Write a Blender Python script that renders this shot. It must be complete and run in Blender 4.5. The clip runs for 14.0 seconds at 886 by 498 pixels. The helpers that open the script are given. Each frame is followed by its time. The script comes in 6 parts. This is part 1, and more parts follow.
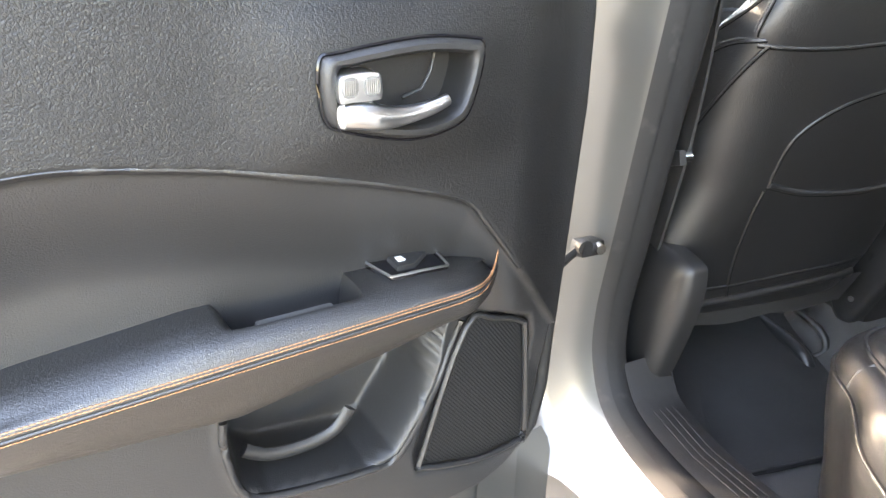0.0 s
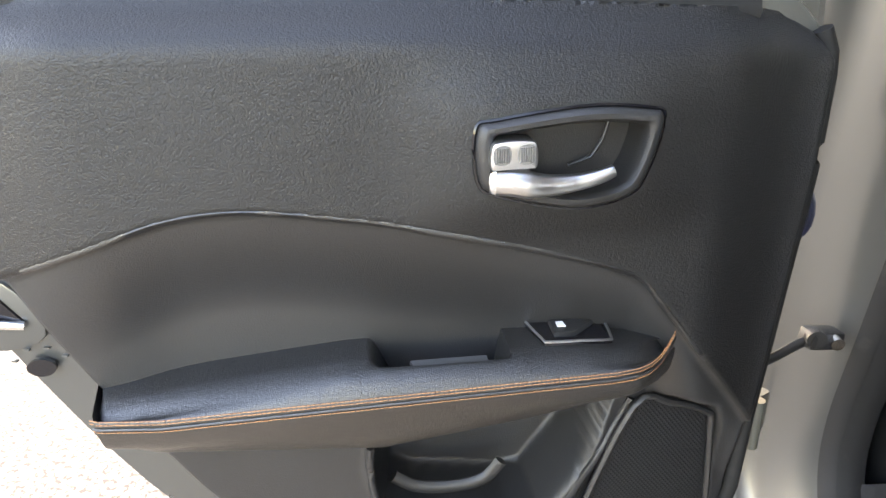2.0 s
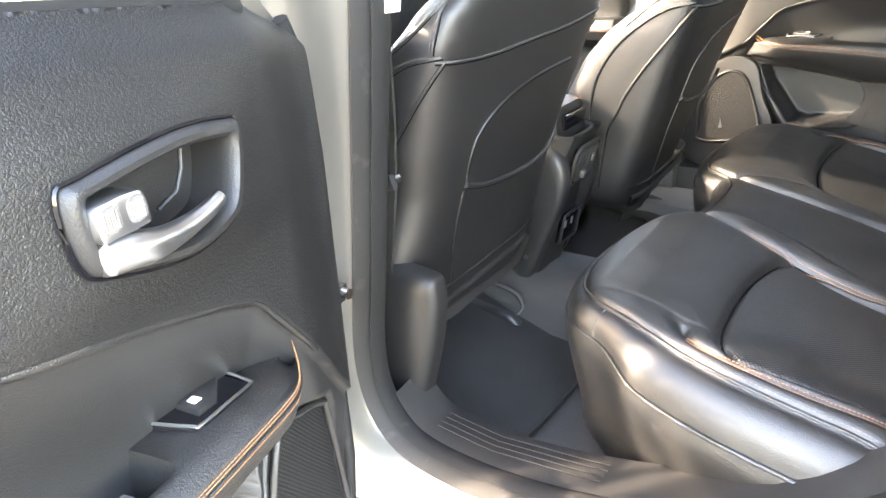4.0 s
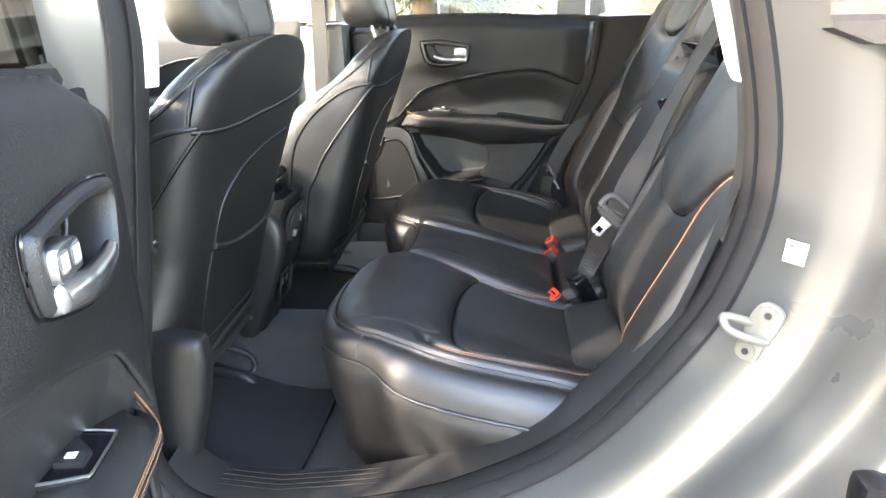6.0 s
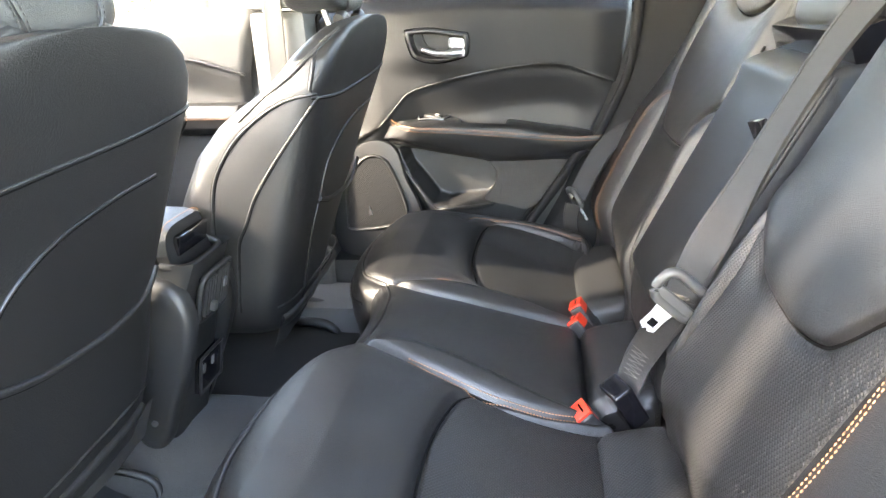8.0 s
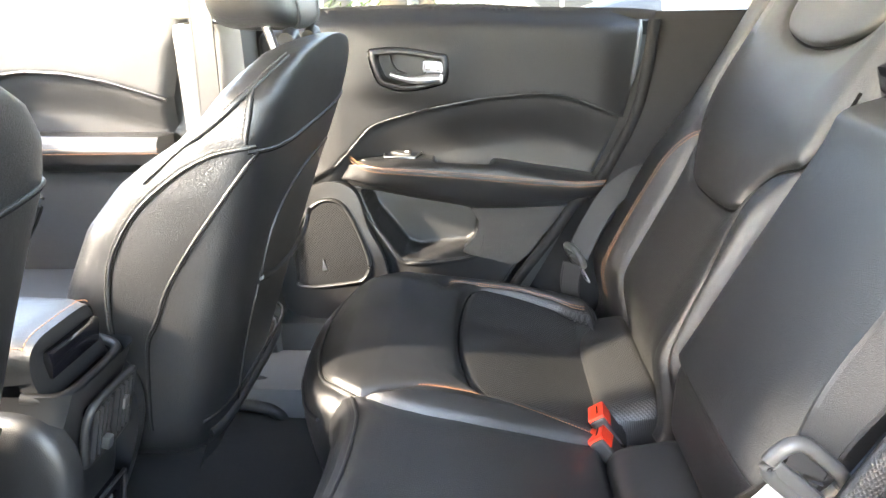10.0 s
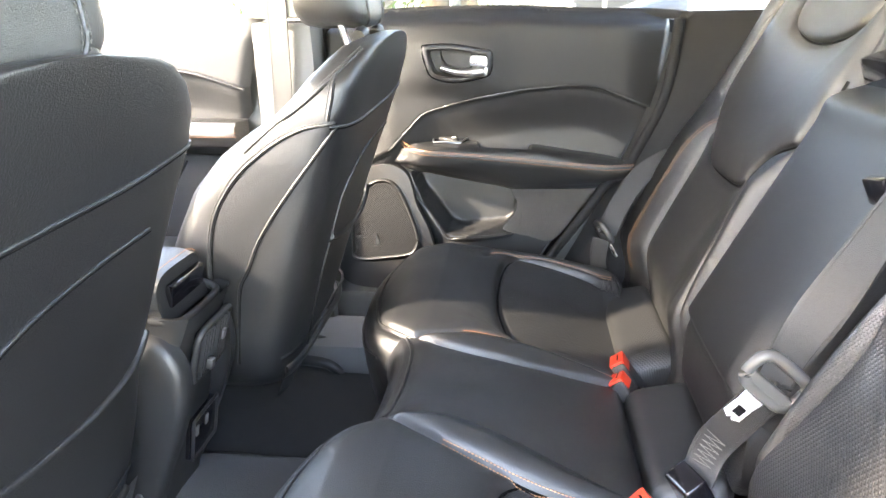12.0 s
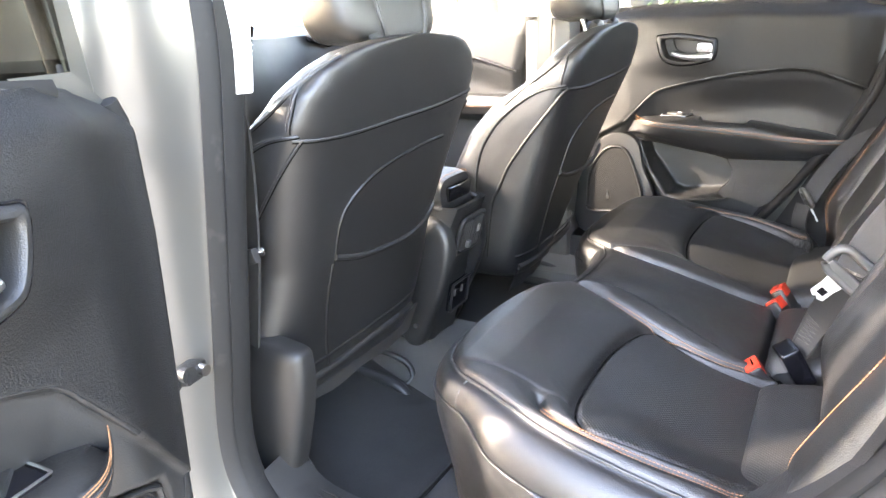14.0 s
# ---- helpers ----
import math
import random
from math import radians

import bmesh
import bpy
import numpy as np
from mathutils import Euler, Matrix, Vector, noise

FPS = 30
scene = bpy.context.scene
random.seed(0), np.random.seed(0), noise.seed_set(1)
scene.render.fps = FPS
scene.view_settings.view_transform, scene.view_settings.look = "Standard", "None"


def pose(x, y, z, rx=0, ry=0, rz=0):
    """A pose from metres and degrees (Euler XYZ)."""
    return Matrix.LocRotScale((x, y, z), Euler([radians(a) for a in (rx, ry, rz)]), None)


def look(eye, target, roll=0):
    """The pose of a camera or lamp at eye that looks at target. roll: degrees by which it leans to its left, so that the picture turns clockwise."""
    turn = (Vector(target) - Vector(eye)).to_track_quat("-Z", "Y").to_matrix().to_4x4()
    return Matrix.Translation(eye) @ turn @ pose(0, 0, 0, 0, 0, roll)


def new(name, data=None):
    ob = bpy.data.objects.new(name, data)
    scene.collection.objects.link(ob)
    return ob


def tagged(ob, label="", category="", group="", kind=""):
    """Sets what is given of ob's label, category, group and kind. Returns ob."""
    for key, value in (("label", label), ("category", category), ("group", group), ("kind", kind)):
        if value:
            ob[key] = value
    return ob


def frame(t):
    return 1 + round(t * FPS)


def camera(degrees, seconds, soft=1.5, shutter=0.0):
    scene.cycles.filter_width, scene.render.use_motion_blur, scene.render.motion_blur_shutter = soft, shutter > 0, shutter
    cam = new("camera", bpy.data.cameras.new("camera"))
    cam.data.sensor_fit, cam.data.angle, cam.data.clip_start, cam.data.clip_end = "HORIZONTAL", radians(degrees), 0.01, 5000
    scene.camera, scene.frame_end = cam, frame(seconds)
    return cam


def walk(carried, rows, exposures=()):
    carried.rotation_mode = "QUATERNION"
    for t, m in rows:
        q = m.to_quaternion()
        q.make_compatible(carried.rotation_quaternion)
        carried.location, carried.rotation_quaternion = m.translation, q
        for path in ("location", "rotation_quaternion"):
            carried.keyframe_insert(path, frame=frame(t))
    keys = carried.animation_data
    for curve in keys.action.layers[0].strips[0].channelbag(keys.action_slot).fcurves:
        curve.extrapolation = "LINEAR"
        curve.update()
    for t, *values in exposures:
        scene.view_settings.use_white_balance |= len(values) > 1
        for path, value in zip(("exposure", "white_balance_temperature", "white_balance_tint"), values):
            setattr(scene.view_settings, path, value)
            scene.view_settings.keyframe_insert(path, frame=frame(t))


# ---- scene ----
cam = camera(67.5, 14.0)
PATH = [
    (0, (-1.243, 0.034, 1.239), (-0.671, 1.759, 0.405), 0.6),
    (0.5, (-1.17, 0.029, 1.266), (-1.073, 1.866, 0.481), -0.6),
    (1, (-1.147, 0.034, 1.276), (-1.315, 1.872, 0.507), -1.0),
    (1.5, (-1.142, 0.038, 1.272), (-1.381, 1.87, 0.505), -1.2),
    (2, (-1.138, 0.044, 1.27), (-1.364, 1.875, 0.498), -1.5),
    (2.5, (-1.158, 0.08, 1.262), (-1.21, 1.924, 0.49), -1.8),
    (3, (-1.196, 0.196, 1.258), (-0.638, 1.935, 0.443), -3.0),
    (3.5, (-1.231, 0.233, 1.254), (-0.141, 1.682, 0.409), -3.5),
    (4, (-1.314, 0.182, 1.259), (0.128, 1.305, 0.448), -5.0),
    (4.2, (-1.348, 0.165, 1.269), (0.197, 1.151, 0.468), -4.9),
    (6.3, (-1.511, 0.273, 1.275), (0.371, 0.454, 0.624), -1.4),
    (6.5, (-1.472, 0.253, 1.262), (0.408, 0.466, 0.616), -1.4),
    (7, (-1.32, 0.16, 1.253), (0.55, 0.47, 0.614), -0.6),
    (7.5, (-1.182, 0.14, 1.253), (0.67, 0.507, 0.592), -2.4),
    (8, (-0.992, 0.236, 1.261), (0.864, 0.512, 0.57), -2.8),
    (8.5, (-0.854, 0.299, 1.275), (1.015, 0.464, 0.585), -1.6),
    (9, (-0.714, 0.318, 1.287), (1.158, 0.453, 0.597), -1.5),
    (9.2, (-0.669, 0.321, 1.287), (1.203, 0.444, 0.595), -1.5),
    (11.3, (-0.682, 0.341, 1.269), (1.197, 0.46, 0.593), -0.9),
    (11.5, (-0.723, 0.342, 1.275), (1.153, 0.468, 0.594), -1.0),
    (12, (-0.844, 0.33, 1.284), (1.022, 0.558, 0.602), -1.3),
    (12.5, (-0.935, 0.27, 1.28), (0.893, 0.734, 0.613), -1.2),
    (13, (-1.037, 0.197, 1.274), (0.697, 0.935, 0.607), -1.3),
    (13.5, (-1.137, 0.162, 1.271), (0.508, 1.082, 0.604), -2.6),
    (14, (-1.266, 0.093, 1.272), (0.351, 1.075, 0.623), -2.9),
]
EXPOSURES = [(0.0, 5.2, 8900, 19), (1.5, 4.4, 9000, 19), (2.3, 4.5, 9000, 19), (3.0, 5.1, 9100, 19), (4.2, 5.75, 8900, 17), (6.5, 4.8, 7700, 15), (7.5, 5.1, 7800, 15), (8.0, 5.7, 7950, 15), (9.0, 5.75, 7900, 15), (11.5, 5.9, 7900, 15), (12.5, 5.85, 8000, 19), (13.0, 6.1, 8100, 19), (13.5, 6.1, 8100, 19), (14.0, 5.75, 8100, 19)]
walk(cam, [(t, look(eye, target, roll)) for t, eye, target, roll in PATH], EXPOSURES)

# ---- light ----
world = bpy.data.worlds.new("sky")
scene.world = world
world.use_nodes = True
SUN_DIR = Vector((-0.45, 0.73, 0.51)).normalized()
sky = world.node_tree.nodes.new("ShaderNodeTexSky")
sky.sky_type, sky.sun_disc = "NISHITA", False
sky.sun_elevation = math.asin(SUN_DIR.z)
sky.sun_rotation = math.atan2(SUN_DIR.x, SUN_DIR.y)
world.node_tree.links.new(sky.outputs[0], world.node_tree.nodes["Background"].inputs[0])
world.node_tree.nodes["Background"].inputs[1].default_value = 0.15
sun = new("sun", bpy.data.lights.new("sun", "SUN"))
sun.data.energy, sun.data.angle, sun.data.color = 0.75, radians(2.5), (1.0, 0.95, 0.88)
sun.matrix_world = look(SUN_DIR * 30, (0, 0, 0))


# ---- materials ----
def material(name, color, rough=0.5, metal=0.0, bump=(), vary=0.12, vary_scale=6.0, coat=0.0, spec=0.5, coat_rough=0.06, spots=None, sheen=0.0, grain=None):
    """bump: (kind, scale, strength) entries; vary: tone variation at a large scale."""
    m = bpy.data.materials.new(name)
    m.use_nodes = True
    nt = m.node_tree
    n, link = nt.nodes, nt.links.new
    b = n["Principled BSDF"]
    b.inputs["Roughness"].default_value, b.inputs["Metallic"].default_value = rough, metal
    b.inputs["Coat Weight"].default_value, b.inputs["Specular IOR Level"].default_value = coat, spec
    b.inputs["Coat Roughness"].default_value = coat_rough
    b.inputs["Sheen Weight"].default_value = sheen
    co = n.new("ShaderNodeTexCoord")
    big = n.new("ShaderNodeTexNoise")
    big.inputs["Scale"].default_value, big.inputs["Detail"].default_value = vary_scale, 5
    link(co.outputs["Object"], big.inputs["Vector"])
    mix = n.new("ShaderNodeMix")
    mix.data_type = "RGBA"
    lo, hi = [c * (1 - vary) for c in color], [min(1, c * (1 + vary)) for c in color]
    mix.inputs[6].default_value, mix.inputs[7].default_value = (*lo, 1), (*hi, 1)
    link(big.outputs["Fac"], mix.inputs[0])
    out = mix.outputs[2]
    if spots:
        tone, scale, low, high = spots
        sp = n.new("ShaderNodeTexNoise")
        sp.inputs["Scale"].default_value, sp.inputs["Detail"].default_value = scale, 3
        link(co.outputs["Object"], sp.inputs["Vector"])
        ramp = n.new("ShaderNodeMapRange")
        ramp.inputs[1].default_value, ramp.inputs[2].default_value = low, high
        link(sp.outputs["Fac"], ramp.inputs[0])
        mix2 = n.new("ShaderNodeMix")
        mix2.data_type = "RGBA"
        link(ramp.outputs[0], mix2.inputs[0])
        link(out, mix2.inputs[6])
        mix2.inputs[7].default_value = (*tone, 1)
        out = mix2.outputs[2]
    if grain:
        cell = n.new("ShaderNodeTexVoronoi")
        cell.feature = "DISTANCE_TO_EDGE"
        cell.inputs["Scale"].default_value = grain[0]
        link(co.outputs["Object"], cell.inputs["Vector"])
        low = n.new("ShaderNodeMapRange")
        low.inputs[2].default_value, low.inputs[3].default_value = 0.15, 1 - grain[1]
        link(cell.outputs["Distance"], low.inputs[0])
        mul = n.new("ShaderNodeMix")
        mul.data_type, mul.blend_type = "RGBA", "MULTIPLY"
        mul.inputs[0].default_value = 1.0
        link(out, mul.inputs[6])
        link(low.outputs[0], mul.inputs[7])
        out = mul.outputs[2]
    link(out, b.inputs["Base Color"])
    rr = n.new("ShaderNodeMapRange")
    rr.inputs[3].default_value, rr.inputs[4].default_value = max(0.02, rough - 0.07), min(1, rough + 0.07)
    link(big.outputs["Fac"], rr.inputs[0])
    link(rr.outputs[0], b.inputs["Roughness"])
    last = None
    for kind, scale, strength in bump:
        if kind == "voronoi":
            tx = n.new("ShaderNodeTexVoronoi")
            tx.feature = "DISTANCE_TO_EDGE"
            tx.inputs["Scale"].default_value = scale
            height = n.new("ShaderNodeMapRange")
            height.inputs[2].default_value = 0.18
            link(tx.outputs["Distance"], height.inputs[0])
            value = height.outputs[0]
        elif kind.startswith("dots"):
            tx = n.new("ShaderNodeTexVoronoi")
            tx.voronoi_dimensions = "2D"
            tx.inputs["Scale"].default_value, tx.inputs["Randomness"].default_value = scale, 0.0
            turn = n.new("ShaderNodeMapping")
            turn.inputs["Rotation"].default_value = (0, 0, radians(45))
            place = co.outputs["Object"]
            if kind == "dots_upright":
                split, join, add = n.new("ShaderNodeSeparateXYZ"), n.new("ShaderNodeCombineXYZ"), n.new("ShaderNodeMath")
                link(place, split.inputs[0])
                link(split.outputs[0], add.inputs[0])
                link(split.outputs[1], add.inputs[1])
                link(add.outputs[0], join.inputs[0])
                link(split.outputs[2], join.inputs[1])
                place = join.outputs[0]
            link(place, turn.inputs["Vector"])
            link(turn.outputs[0], tx.inputs["Vector"])
            height = n.new("ShaderNodeMapRange")
            height.inputs[1].default_value, height.inputs[2].default_value = 0.25, 0.45
            link(tx.outputs["Distance"], height.inputs[0])
            value = height.outputs[0]
        elif kind == "weave":
            tx = n.new("ShaderNodeTexWave")
            tx.inputs["Scale"].default_value = scale
            value = tx.outputs["Fac"]
        else:
            tx = n.new("ShaderNodeTexNoise")
            tx.inputs["Scale"].default_value, tx.inputs["Detail"].default_value = scale, 1 if kind == "soft" else 6
            value = tx.outputs["Fac"]
        if not kind.startswith("dots"):
            link(co.outputs["Object"], tx.inputs["Vector"])
        bp = n.new("ShaderNodeBump")
        bp.inputs["Strength"].default_value, bp.inputs["Distance"].default_value = strength, 0.001
        link(value, bp.inputs["Height"])
        if last:
            link(last.outputs[0], bp.inputs["Normal"])
        last = bp
    if last:
        link(last.outputs[0], b.inputs["Normal"])
    return m


LEATHER = material("black_leather", (0.014, 0.014, 0.0145), 0.35, bump=[("voronoi", 540, 0.28), ("soft", 430, 0.45)], grain=(540, 0.45), vary=0.25, spec=0.9)
LEATHER_SMOOTH = material("smooth_black_leather", (0.014, 0.014, 0.0145), 0.34, bump=[("voronoi", 560, 0.30), ("soft", 420, 0.35)], grain=(560, 0.5), vary=0.25, spec=0.9)
PERFORATED = material("perforated_black_leather", (0.023, 0.023, 0.023), 0.42, bump=[("dots", 250, 0.5)], grain=(430, 0.6), vary=0.25)
PERFORATED_BACK = material("perforated_backrest_leather", (0.023, 0.023, 0.023), 0.42, bump=[("dots_upright", 250, 0.5)], grain=(430, 0.6), vary=0.25)
FABRIC = material("black_woven_fabric", (0.022, 0.022, 0.023), 0.85, bump=[("noise", 500, 0.5)], vary=0.2)
SOFT_TRIM = material("grained_soft_trim", (0.0135, 0.0135, 0.014), 0.40, bump=[("voronoi", 460, 0.30), ("soft", 380, 0.55)], grain=(460, 0.3), vary=0.12, spec=0.38)
PLASTIC = material("dark_grained_plastic", (0.020, 0.020, 0.0205), 0.38, bump=[("noise", 700, 0.5)], vary=0.12)
GLOSS_BLACK = material("gloss_black_plastic", (0.006, 0.006, 0.008), 0.12, vary=0.1)
SATIN = material("satin_silver", (0.56, 0.57, 0.585), 0.33, metal=1.0, vary=0.06)
CHROME = material("chrome_steel", (0.7, 0.7, 0.7), 0.14, metal=1.0, vary=0.05)
SILVER_PAINT = material("silver_car_paint", (0.100, 0.103, 0.101), 0.30, metal=0.6, coat=0.4, vary=0.04, bump=[("noise", 900, 0.04)])
RUBBER = material("black_rubber_seal", (0.014, 0.014, 0.0145), 0.68, bump=[("noise", 120, 0.2)], vary=0.25, spots=((0.035, 0.034, 0.032), 30, 0.62, 0.8), spec=0.3)
CARPET = material("charcoal_carpet", (0.050, 0.047, 0.044), 0.95, bump=[("noise", 420, 1.0), ("noise", 90, 0.6)], vary=0.35, vary_scale=14, sheen=0.15, spots=((0.085, 0.078, 0.07), 160, 0.62, 0.8))
MAT = material("black_floor_mat", (0.036, 0.035, 0.034), 0.95, bump=[("noise", 500, 1.0)], grain=(600, 0.7), vary=0.4, vary_scale=20)
WEBBING = material("grey_belt_webbing", (0.030, 0.0295, 0.029), 0.55, bump=[("noise", 900, 0.6)], grain=(700, 0.7), vary=0.12)
BLACK_TRIM = material("matt_black_trim", (0.013, 0.013, 0.0135), 0.75, bump=[("noise", 700, 0.4)], vary=0.15, spec=0.25)
# Near-black colour that paints in the shade along seat seams.
SEAM_SHADE = material("seam_shade", (0.004, 0.004, 0.004), 0.9, vary=0.1, spec=0.1)
BOWL = material("handle_bowl_plastic", (0.012, 0.012, 0.0125), 0.45, bump=[("noise", 700, 0.3)], vary=0.1)
SILL_GREY = material("grey_sill_plastic", (0.13, 0.128, 0.124), 0.5, bump=[("noise", 500, 0.4)], vary=0.12)
TONGUE = material("grey_tongue_plastic", (0.065, 0.065, 0.063), 0.35, vary=0.1)
BLADE = material("bright_tongue_steel", (0.82, 0.82, 0.82), 0.35, metal=0.7, vary=0.05)
RED = material("red_plastic", (0.75, 0.045, 0.02), 0.35, vary=0.1)
THREAD = material("orange_thread", (0.40, 0.185, 0.085), 0.7, bump=[("noise", 600, 0.3)], vary=0.15)
GREY_THREAD = material("grey_thread", (0.10, 0.097, 0.088), 0.7, bump=[("noise", 600, 0.3)], vary=0.15)
PILLAR_GREY = material("grey_pillar_fabric", (0.30, 0.30, 0.285), 0.85, bump=[("noise", 400, 0.5)], vary=0.06)
# Lighter, rougher copy of the soft trim, with the sun's wash in its colour.
SUNLIT_TRIM = material("sunlit_door_trim", (0.030, 0.030, 0.030), 0.60, bump=[("voronoi", 460, 0.35), ("soft", 380, 0.6)], grain=(460, 0.4), vary=0.15)
LINER = material("light_grey_headliner", (0.70, 0.69, 0.66), 0.9, bump=[("noise", 400, 0.5)], vary=0.06)
GRILLE = material("speaker_grille_plastic", (0.016, 0.016, 0.0165), 0.6, bump=[("dots_upright", 230, 1.0)], vary=0.1, spec=0.15)
DISPLAY = material("lit_display", (0.06, 0.065, 0.07), 0.15, vary=0.05)
DISPLAY.node_tree.nodes["Principled BSDF"].inputs["Emission Color"].default_value = (0.6, 0.66, 0.7, 1)
DISPLAY.node_tree.nodes["Principled BSDF"].inputs["Emission Strength"].default_value = 0.010
STRIKER = material("cream_painted_steel", (0.15, 0.148, 0.127), 0.4, metal=0.2, vary=0.08)
WHITE = material("white_paper", (0.8, 0.8, 0.8), 0.6, vary=0.03)
INK = material("blue_ink", (0.05, 0.07, 0.2), 0.6, vary=0.05)
CONCRETE = material("exposed_aggregate_concrete", (0.16, 0.147, 0.122), 0.9, bump=[("noise", 90, 0.9), ("noise", 300, 0.6)], vary=0.25, vary_scale=1.5, spots=((0.035, 0.03, 0.024), 70, 0.51, 0.57))


def pane_material(name, tint):
    m = bpy.data.materials.new(name)
    m.use_nodes = True
    nt = m.node_tree
    nt.nodes.remove(nt.nodes["Principled BSDF"])
    clear, gloss, mix = nt.nodes.new("ShaderNodeBsdfTransparent"), nt.nodes.new("ShaderNodeBsdfGlossy"), nt.nodes.new("ShaderNodeMixShader")
    clear.inputs[0].default_value = (*tint, 1)
    gloss.inputs["Roughness"].default_value = 0.02
    fres = nt.nodes.new("ShaderNodeFresnel")
    fres.inputs[0].default_value = 1.45
    nt.links.new(fres.outputs[0], mix.inputs[0])
    nt.links.new(clear.outputs[0], mix.inputs[1])
    nt.links.new(gloss.outputs[0], mix.inputs[2])
    nt.links.new(mix.outputs[0], nt.nodes["Material Output"].inputs[0])
    return m


PRIVACY = pane_material("privacy_glass", (0.24, 0.25, 0.25))
DARK_GLASS = pane_material("dark_privacy_glass", (0.09, 0.10, 0.10))
GLASS = pane_material("clear_glass", (0.88, 0.92, 0.90))


# ---- building helpers ----
def table(points, x):
    return float(np.interp(x, [p[0] for p in points], [p[1] for p in points]))


def smooth(a, b, x):
    t = min(1.0, max(0.0, (x - a) / (b - a)))
    return t * t * (3 - 2 * t)


def curve(points, n=8, closed=False):
    """A Catmull-Rom line through the points."""
    p = [Vector(q) for q in points]
    out, m = [], len(p)
    for i in range(m if closed else m - 1):
        a, b, c, d = (p[(i + k) % m] if closed else p[min(max(i + k, 0), m - 1)] for k in (-1, 0, 1, 2))
        for j in range(n):
            t = j / n
            out.append(0.5 * (2 * b + (c - a) * t + (2 * a - 5 * b + 4 * c - d) * t * t + (3 * b - a - 3 * c + d) * t**3))
    if not closed:
        out.append(p[-1])
    return out


def fine(points, n=8, closed=False):
    return [(p.x, p.y) for p in curve([(a, b, 0) for a, b in points], n, closed)]


def inside(poly, x, y):
    """The signed distance of (x, y) to a closed outline, positive within it."""
    best, within = 1e9, False
    for (ax, ay), (bx, by) in zip(poly, poly[1:] + poly[:1]):
        ex, ey = bx - ax, by - ay
        t = min(1, max(0, ((x - ax) * ex + (y - ay) * ey) / (ex * ex + ey * ey + 1e-12)))
        best = min(best, math.hypot(x - ax - t * ex, y - ay - t * ey))
        if (ay > y) != (by > y) and x < (bx - ax) * (y - ay) / (by - ay) + ax:
            within = not within
    return best if within else -best


def raw(verts, faces, sharp=40):
    me = bpy.data.meshes.new("mesh")
    me.from_pydata([tuple(v) for v in verts], [], faces)
    me.update()
    me.polygons.foreach_set("use_smooth", [True] * len(me.polygons))
    if sharp:
        me.set_sharp_from_angle(angle=radians(sharp))
    return me


def surf(fn, nu, nv, ring=False, caps=False, sharp=40):
    """A sheet of fn(u, v), u and v from 0 to 1; ring: closed along u; caps: its two ends are filled."""
    w = nu if ring else nu + 1
    verts = [fn(i / nu, j / nv) for j in range(nv + 1) for i in range(w)]
    faces = [(j * w + i, j * w + (i + 1) % w, (j + 1) * w + (i + 1) % w, (j + 1) * w + i) for j in range(nv) for i in range(nu)]
    if caps:
        faces += [tuple(range(w))[::-1], tuple(nv * w + i for i in range(w))]
    return raw(verts, faces, sharp)


def tube(points, r, n=6, closed=False, flat=1.0, up=(0, 0, 1)):
    """A round line; flat squeezes it along up."""
    p = [Vector(q) for q in points]
    m, verts = len(p), []
    for i in range(m):
        a, b = (p[i - 1], p[(i + 1) % m]) if closed else (p[max(i - 1, 0)], p[min(i + 1, m - 1)])
        d = (b - a).normalized()
        s = d.cross(Vector(up))
        s = s.normalized() if s.length > 1e-4 else d.orthogonal().normalized()
        q = s.cross(d)
        rr = r(i / max(1, m - 1)) if callable(r) else r
        verts += [p[i] + s * rr * math.cos(k * math.tau / n) + q * rr * flat * math.sin(k * math.tau / n) for k in range(n)]
    faces = [(i * n + k, i * n + (k + 1) % n, (i + 1) % m * n + (k + 1) % n, (i + 1) % m * n + k) for i in range(m if closed else m - 1) for k in range(n)]
    if not closed:
        faces += [tuple(range(n))[::-1], tuple((m - 1) * n + k for k in range(n))]
    return raw(verts, faces, 60)


def ribbon(points, width, across, thick=0.0014):
    """A flat band along the points; across: the direction of its width, one for each point or one for all."""
    p = [Vector(q) for q in points]
    verts = []
    for i, q in enumerate(p):
        d = (p[min(i + 1, len(p) - 1)] - p[max(i - 1, 0)]).normalized()
        a = Vector(across[i] if isinstance(across, list) else across)
        a = (a - d * a.dot(d)).normalized()
        nrm = d.cross(a) * thick
        verts += [q - a * width / 2 - nrm, q + a * width / 2 - nrm, q + a * width / 2 + nrm, q - a * width / 2 + nrm]
    faces = [(4 * i + k, 4 * i + (k + 1) % 4, 4 * i + 4 + (k + 1) % 4, 4 * i + 4 + k) for i in range(len(p) - 1) for k in range(4)]
    e = 4 * (len(p) - 1)
    return raw(verts, faces + [(3, 2, 1, 0), (e, e + 1, e + 2, e + 3)], 30)


def block(size, m=Matrix(), bevel=0.004, taper=1.0, seg=2):
    bm = bmesh.new()
    bmesh.ops.create_cube(bm, size=1)
    for v in bm.verts:
        k = taper if v.co.z > 0 else 1.0
        v.co = Vector((v.co.x * size[0] * k, v.co.y * size[1] * k, v.co.z * size[2]))
    if bevel:
        bmesh.ops.bevel(bm, geom=list(bm.edges), offset=bevel, segments=seg, profile=0.7, affect="EDGES")
    bm.transform(m)
    me = bpy.data.meshes.new("mesh")
    bm.to_mesh(me)
    bm.free()
    me.polygons.foreach_set("use_smooth", [True] * len(me.polygons))
    me.set_sharp_from_angle(angle=radians(45))
    return me


